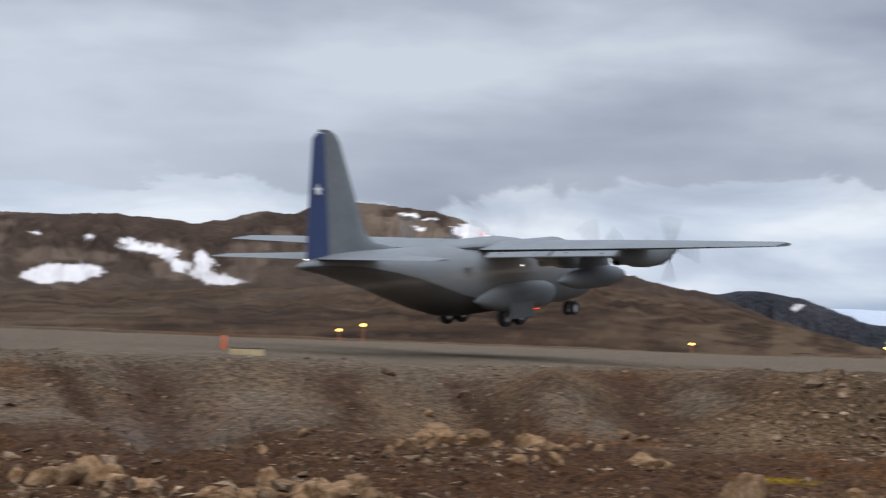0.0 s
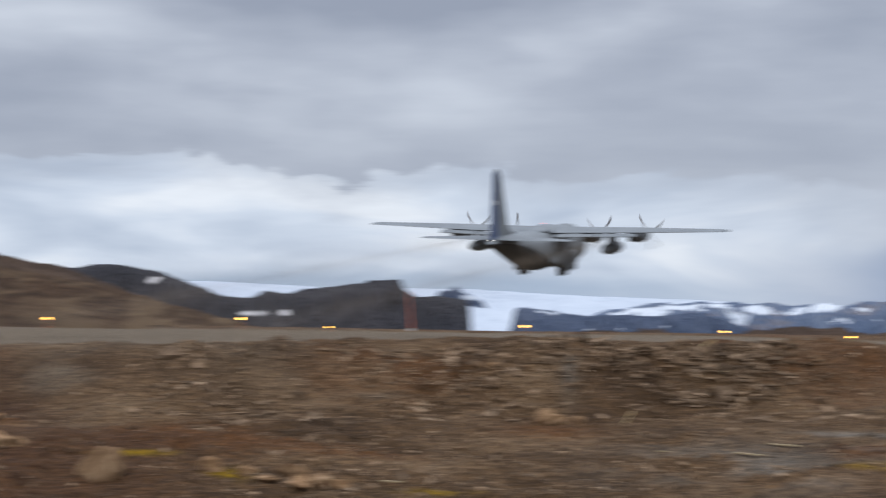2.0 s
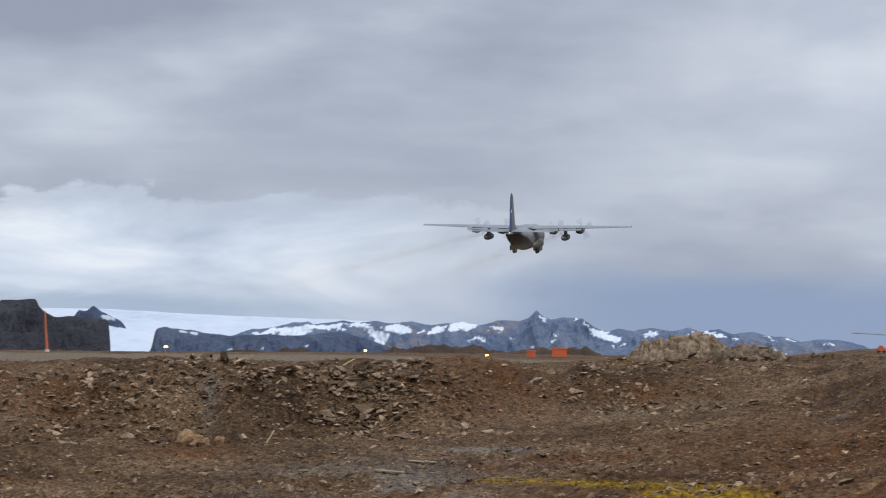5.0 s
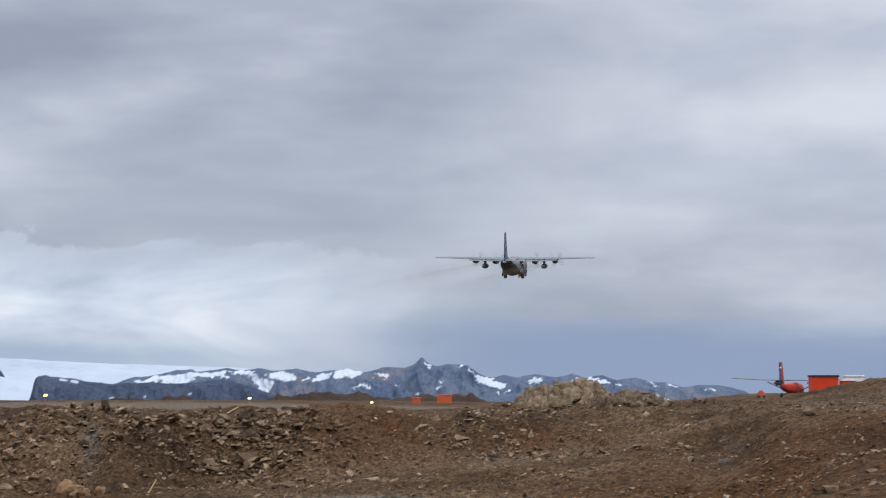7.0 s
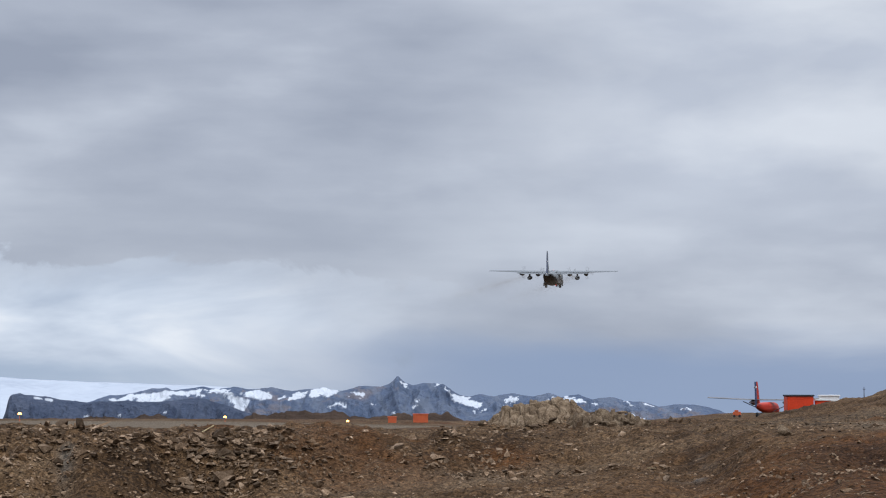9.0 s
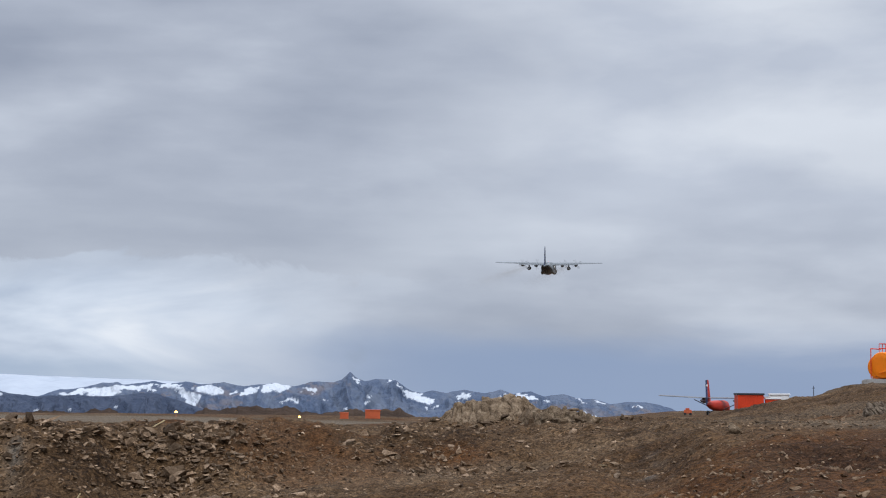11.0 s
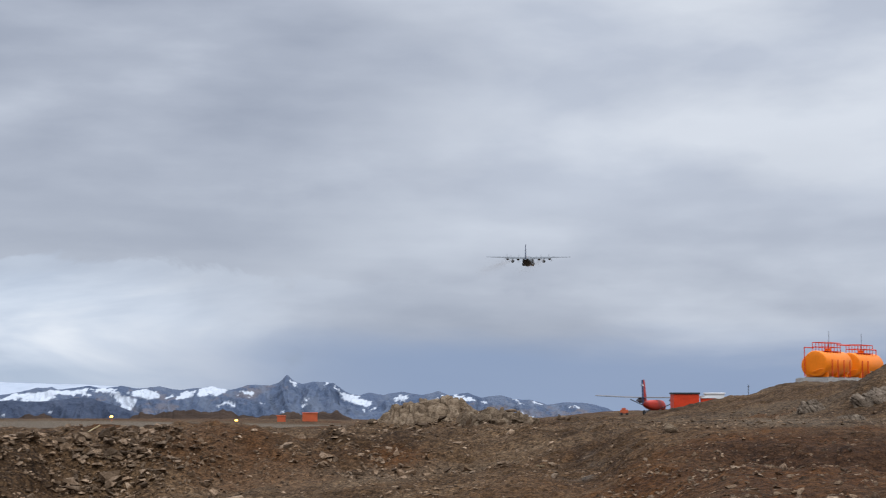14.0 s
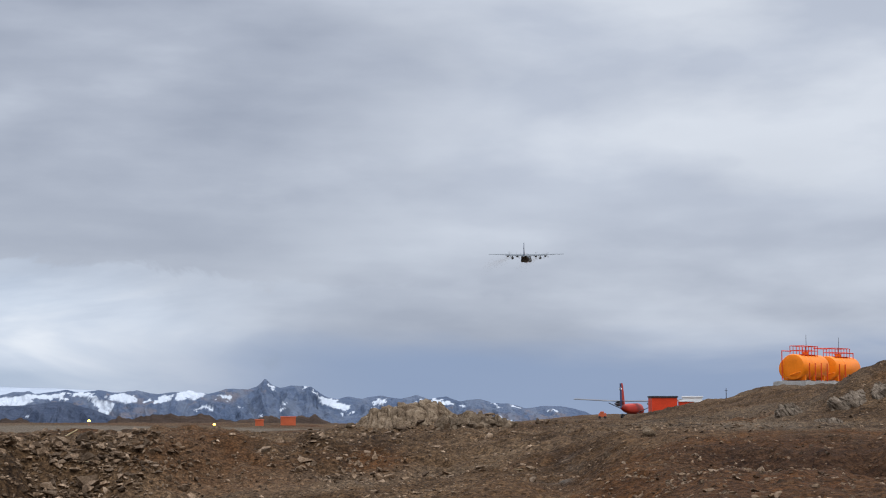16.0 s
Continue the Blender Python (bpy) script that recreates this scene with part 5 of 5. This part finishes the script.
def fuel_tank(label, m, length, radius, rail=True, mast=True):
    t = thing("storage_tank", label, "tank", "orange storage tanks", m)
    loops = []
    for y, q in ((0, 0.05), (-0.02, 0.5), (0.0, 0.8), (0.06, 0.95), (0.16, 1.0), (length * 0.33, 1.0), (length * 0.331, 1.012), (length * 0.34, 1.012), (length * 0.341, 1.0), (length - 0.16, 1.0), (length - 0.06, 0.95), (length, 0.8), (length + 0.02, 0.5), (length, 0.05)):
        loops.append(oval(y, radius, radius * q, radius * q, 0, 36))
    shell = part("shell", rings(loops), M_ORANGE, t)
    for y in (0.8, length * 0.5, length - 0.8):
        part("saddle", box((-radius * 0.8, y - 0.12, -0.05), (radius * 0.8, y + 0.12, radius * 0.45), 0.02), M_ORANGE, t)
    part("manhole", joined(tube((0, length * 0.5, 2 * radius - 0.05), (0, length * 0.5, 2 * radius + 0.22), 0.3, n=16), tube((0, length * 0.5, 2 * radius + 0.2), (0, length * 0.5, 2 * radius + 0.26), 0.36, n=16)), M_ORANGE, shell)
    part("valve_pipe", joined(tube((-0.2, -0.05, 0.45), (1.0, -0.35, 0.75), 0.06), tube((-0.2, -0.05, 0.45), (-0.2, 0.1, 0.45), 0.09)), M_ORANGE, t, "orange outlet pipe")
    if rail:
        zt, y0, y1, w = 2 * radius - 0.06, length * 0.15, length * 0.75, 0.62
        for y in np.linspace(y0, y1, 6):
            for x in (-w, w):
                part("rail_post", tube((x, y, zt - 0.2), (x, y, zt + 0.85), 0.035, n=8), M_REDPAINT, t)
        for z in (zt + 0.42, zt + 0.85):
            for a, b in (((-w, y0, z), (-w, y1, z)), ((w, y0, z), (w, y1, z)), ((-w, y0, z), (w, y0, z)), ((-w, y1, z), (w, y1, z))):
                part("handrail", tube(a, b, 0.035, n=8), M_REDPAINT, t)
        part("walkway", box((-w, y0, zt), (w, y1, zt + 0.05), 0.01), M_REDPAINT, t)
    if mast:
        part("vent_mast", tube((0.1, length * 0.5, 2 * radius), (0.1, length * 0.5, 2 * radius + 1.9), 0.03, 0.02, n=8), M_BLACK, t, "thin dark vent mast")
    return t


def tank_farm():
    r0, el = 160.0, 0.62
    x, y = (float(v) for v in polar(3.7, r0))
    z = EYE.z + r0 * math.tan(radians(el))
    turn = -28.0
    base = thing("tank_plinth", "pale stained concrete plinth under the orange tanks", "plinth", at=pose(x, y, z, 0, 0, turn))
    part("slab", box((-1.5, -0.7, -3.0), (1.6, 14.5, 0.0), 0.06), M_CONCRETE, base)
    part("slab", box((-4.2, 4.7, -3.0), (-1.504, 12.0, 0.0), 0.06), M_CONCRETE, base)
    for k in range(5):
        part("bearer", box((-1.4, 0.7 + 2.9 * k, 0.0), (1.4, 1.1 + 2.9 * k, 0.1), 0.02), M_CONCRETE, base)
    top = z + 0.12
    m = pose(x, y, top, 0, 0, turn)
    fuel_tank("orange horizontal steel tank with red railed walkway", m, 6.0, 1.22)
    fuel_tank("orange horizontal steel tank behind, with walkway", m @ pose(0.1, 7.6, 0), 6.0, 1.2)
    fuel_tank("orange steel tank close beside the railed one", m @ pose(-2.75, 5.3, 0), 6.0, 1.15, rail=False, mast=False)
    arch = thing("pipe_arch", "thin red pipe arch over the tanks", "pipe", at=m)
    for y in (0.9, 2.2, 3.6, 5.0, 8.0, 9.4):
        part("upright", tube((1.35, y, -0.1), (1.35, y, 1.6), 0.05, n=8), M_REDPAINT, arch)
    for y in (-0.1, 12.9):
        part("upright", tube((0.75 if y > 5 else -1.0, y, 0), (0.75 if y > 5 else -1.0, y, 2.75), 0.05, n=8), M_REDPAINT, arch)
    part("crossbar", tube((0.75, 10.2, 2.75), (0.75, 12.9, 2.75), 0.06, n=8), M_REDPAINT, arch)
    part("crossbar", tube((-1.0, -0.1, 2.75), (-1.0, 2.0, 2.75), 0.05, n=8), M_REDPAINT, arch)
    part("crossbar", tube((0.1, 4.8, 3.1), (0.1, 8.0, 3.1), 0.06, n=8), M_REDPAINT, arch)


tank_farm()


def utility_aircraft():
    """Small high-wing twin parked tail towards the eye."""
    r = 266.0
    x, y = (float(v) for v in polar(-2.05, r))
    g = height(x, y)
    t = thing("utility_aircraft", "small red high-wing twin-propeller aircraft parked on the apron", "aircraft", at=pose(x, y, g, 0, 0, -11))
    body = [(-0.6, 1.95, 0.12, 0.15), (0.2, 1.9, 0.3, 0.4), (3.0, 1.75, 0.6, 0.7), (6.0, 1.65, 0.82, 0.85), (10.5, 1.65, 0.85, 0.88), (12.0, 1.6, 0.8, 0.82), (13.6, 1.35, 0.6, 0.6), (15.0, 1.15, 0.15, 0.15)]
    part("fuselage", rings([oval(a, b, c, d, 0, 24, 2.6) for a, b, c, d in body]), M_CRIMSON, t)
    part("fin", rings([fin_section(1.9, 2.2, -0.1, 0.12), fin_section(5.2, 0.8, -0.42, 0.08), fin_section(5.75, 0.45, -0.45, 0.04)]), M_CRIMSON, t)
    part("rudder", rings([fin_section(1.8, -0.1, -1.15, 0.12), fin_section(5.7, -0.45, -1.5, 0.08)]), M_NAVY, t, "dark blue rudder")
    part("star", box((-0.2, -1.15, 4.7), (0.2, -0.75, 5.0), 0.02), M_WHITE, t, "small white fin mark")
    for s in (-1, 1):
        part("tailplane", rings([foil(s * a, 0.6, -0.7, 2.9, 0.1) for a in (0.05, 3.1)]), M_DARKWING, t)
        part("engine_nacelle", rings([oval(a, 2.45, b, c, s * 2.7, 16) for a, b, c in ((11.3, 0.2, 0.22), (10.9, 0.4, 0.42), (9.0, 0.42, 0.45), (6.6, 0.1, 0.12))]), M_DARKWING, t)
        part("wheel_leg", tube((s * 0.7, 8.0, 0.95), (s * 1.7, 8.0, 0.45), 0.09, n=8), M_DARKWING, t)
        wheel(0.42, 0.3, s * 1.85, 8.0, 0.42, t)
        part("wing_strut", tube((s * 0.85, 8.4, 1.1), (s * 4.2, 8.4, 2.6), 0.07, n=8), M_DARKWING, t)
    wheel(0.35, 0.25, 0, 13.2, 0.35, t)
    part("wing", rings([foil(a, 9.2, 7.2, 2.75 + abs(a) * 0.045, 0.13) for a in (-9.9, -3, 3, 9.9)]), M_DARKWING, t, "dark straight wing")


utility_aircraft()


def shed(label, az, el_top, el_base, r, width, depth, wall, roofm, turn=0.0, name="shed", door=True):
    x, y = (float(v) for v in polar(az, r))
    z = height(x, y)
    h = max(1.2, EYE.z + r * math.tan(radians(el_top)) - z)
    t = thing(name, label, "hut", at=pose(x, y, z, 0, 0, turn))
    w = part("wall", box((-width / 2, 0, -0.3), (width / 2, depth, h - 0.25), 0.03), wall, t)
    part("roof", box((-width / 2 - 0.12, -0.15, h - 0.25), (width / 2 + 0.12, depth + 0.15, h), 0.04), roofm, t)
    for k in range(int(width / 0.6)):
        part("wall_batten", box((-width / 2 + 0.25 + 0.6 * k, -0.035, -0.2), (-width / 2 + 0.31 + 0.6 * k, 0.0, h - 0.3), 0.008), wall, t)
    if door:
        part("door", box((width / 2 - 1.5, -0.06, 0.0), (width / 2 - 0.6, -0.01, min(1.95, h - 0.4)), 0.02), M_BLACK, t, "dark door")
    return t


shed("red-orange wooden shed with a black felt roof", -0.6, 0.12, -0.4, 245, 3.7, 4.5, M_REDPAINT, M_BLACK, 8)
shed("long low white container beside the red shed", 0.35, 0.12, -0.1, 262, 3.0, 2.4, M_WHITE, M_WHITE, 4, "site_container")
shed("low red cabin at the foot of the hill", 0.15, -0.02, -0.3, 246, 2.2, 2.2, M_REDPAINT, M_WHITE, 4, "cabin")
shed("faded orange container hut on the low rise", -13.52, -0.58, -0.72, 402, 3.6, 2.4, M_CONTAINER, M_CONTAINER, 14, "container_hut", False)
shed("small faded orange hut on the low rise", -14.5, -0.68, -0.85, 396, 2.0, 2.0, M_CONTAINER, M_CONTAINER, 14, "container_hut", False)


def apron_cart():
    x, y = (float(v) for v in polar(-2.72, 262))
    t = thing("apron_cart", "small orange ground cart standing on the apron", "cart", at=pose(x, y, height(x, y)) @ Matrix.Scale(0.75, 4))
    part("body", box((-0.8, -0.5, 0.35), (0.8, 0.5, 1.15), 0.08), M_CONTAINER, t)
    part("hood", box((-0.5, -0.45, 1.15), (0.35, 0.45, 1.5), 0.08), M_CONTAINER, t)
    for sx in (-0.55, 0.55):
        for sy in (-0.5, 0.5):
            o = part("wheel", tube((sx, sy - 0.08, 0.28), (sx, sy + 0.08, 0.28), 0.28, n=14), M_TYRE, t)


apron_cart()


def slope_mast():
    """Red and white lattice mast and white cabin on the slope past the runway."""
    r = 432.0
    x, y = (float(v) for v in polar(-49.95, r))
    z = EYE.z + r * math.tan(radians(1.38))
    t = thing("lattice_mast", "red and white banded lattice mast on the slope", "mast", at=pose(x, y, z))
    for k in range(5):
        z0, z1 = k * 1.05 - (1.5 if k == 0 else 0), (k + 1) * 1.05
        bm = joined(*[tube((sx * 0.6, sy * 0.6, z0), (sx * 0.55, sy * 0.55, z1), 0.1, n=6) for sx in (-1, 1) for sy in (-1, 1)], box((-0.62, -0.62, z1 - 0.2), (0.62, 0.62, z1), 0.02), tube((-0.58, -0.6, z0), (0.58, -0.6, z1), 0.06, n=6))
        part("section", bm, M_REDPAINT if k % 2 else M_WHITE, t)
    part("panel", box((-0.7, -0.75, 0.4), (0.7, -0.65, 1.5), 0.03), M_WHITE, t, "white panel")
    x, y = (float(v) for v in polar(-48.5, r))
    t = thing("cabin", "small white equipment cabin on the slope", "hut", at=pose(x, y, EYE.z + r * math.tan(radians(1.40)), 0, 0, 48))
    part("wall", box((-1.2, -1.0, -1.5), (1.2, 1.0, 2.1), 0.04), M_WHITE, t)
    part("roof", box((-1.3, -1.1, 2.1), (1.3, 1.1, 2.25), 0.03), M_CONCRETE, t)


slope_mast()


def small_finds():
    for az, el, length, turn in ((-19.35, -4.95, 0.9, 12), (-18.4, -4.6, 0.6, 4), (-17.9, -4.62, 0.5, 0), (-22.3, -4.9, 0.4, 70), (-5.6, -2.45, 0.5, 60), (-31.6, -6.1, 0.5, 40), (-20.5, -2.15, 1.1, 8)):
        x, y, r = on_land(az, el)
        t = thing("plank", "bleached broken plank lying on the ground", "plank", "driftwood planks", pose(x, y, height(x, y) + 0.05, 4, 3, turn))
        part("board", rings([[(-length / 2, a, b) for a, b in ((-0.05, 0), (0.05, 0), (0.05, 0.035), (-0.05, 0.035))], [(length / 2, a, b) for a, b in ((-0.04, 0), (0.05, 0), (0.05, 0.03), (-0.04, 0.03))]]), M_TIMBER, t, smooth=False)
    for az, el, length, lean in ((-23.55, -3.9, 0.5, 30), (-20.85, -1.2, 0.42, 60)):
        x, y, r = on_land(az, el)
        t = thing("stake", "bleached wooden stake leaning out of the rubble", "stake", "leaning stakes", pose(x, y, height(x, y) + 0.05, 0, lean, -az))
        part("shaft", tube((0, 0, -0.3), (0, 0, length), 0.035, 0.03, n=7), M_PALETIMBER, t)
    x, y, r = on_land(-1.19, -1.22)
    boulder(x, y, 0.75, "dark brown boulder lying alone on the bench", "", 0.2, 0.8, DARK_ROCKS)
    x, y = (float(v) for v in polar(1.48, 148))
    g = height(x, y)
    t = thing("aerial_post", "thin dark aerial post on the hill", "post", at=pose(x, y, g))
    part("post", tube((0, 0, -0.2), (0, 0, 0.9), 0.04, 0.025, n=8), M_BLACK, t)
    part("crosspiece", tube((-0.12, 0, 0.7), (0.12, 0, 0.7), 0.025, n=8), M_BLACK, t)


small_finds()


# ---- what moves ----
# seconds; x, y, z; heading to the right, nose up, right wing down
FLIGHT = [
    (0.0, -79.6, 65.5, 5.40, -15.8, 5.7, 1.1), (0.5, -79.8, 90.1, 6.03, -11.5, 5.7, 1.4), (1.5, -80.2, 138.0, 7.95, -8.6, 6.1, 1.7), (3.5, -80.6, 233.4, 13.7, -5.9, 6.9, 1.4),
    (7.0, -80.1, 407.7, 30.4, -2.7, 5.9, 0.8), (9.0, -80.6, 511.9, 39.6, -1.9, 6.5, 0.8), (12.5, -82.0, 702.6, 58.1, -1.8, 6.6, 0.5), (14.5, -82.5, 811.5, 69.2, -0.8, 6.8, 0.7), (16.0, -82.0, 882.2, 77.9, -0.6, 6.85, 0.45),
]


def motions():
    rows = [(t, Matrix.Translation((x, y, z)) @ Matrix.Rotation(-radians(h), 4, "Z") @ Matrix.Rotation(radians(p), 4, "X") @ Matrix.Rotation(radians(r), 4, "Y")) for t, x, y, z, h, p, r in FLIGHT]
    walk(AIRCRAFT, rows)
    walk(SMOKE, rows)
    # the undercarriage draws in during the climb
    for gear, (dx, dy, dz) in GEAR:
        walk(gear, [(0.0, pose(0, 0, 0)), (9.6, pose(0, 0, 0)), (11.6, pose(dx, dy, dz)), (16.0, pose(dx, dy, dz))])
    for k, (hub, x, z) in enumerate(PROPS):
        walk(hub, [(f / FPS, pose(x, 5.7, z, 0, (82 * f + 31 * k) % 360, 0)) for f in range(int(16 * FPS) + 1)])


motions()
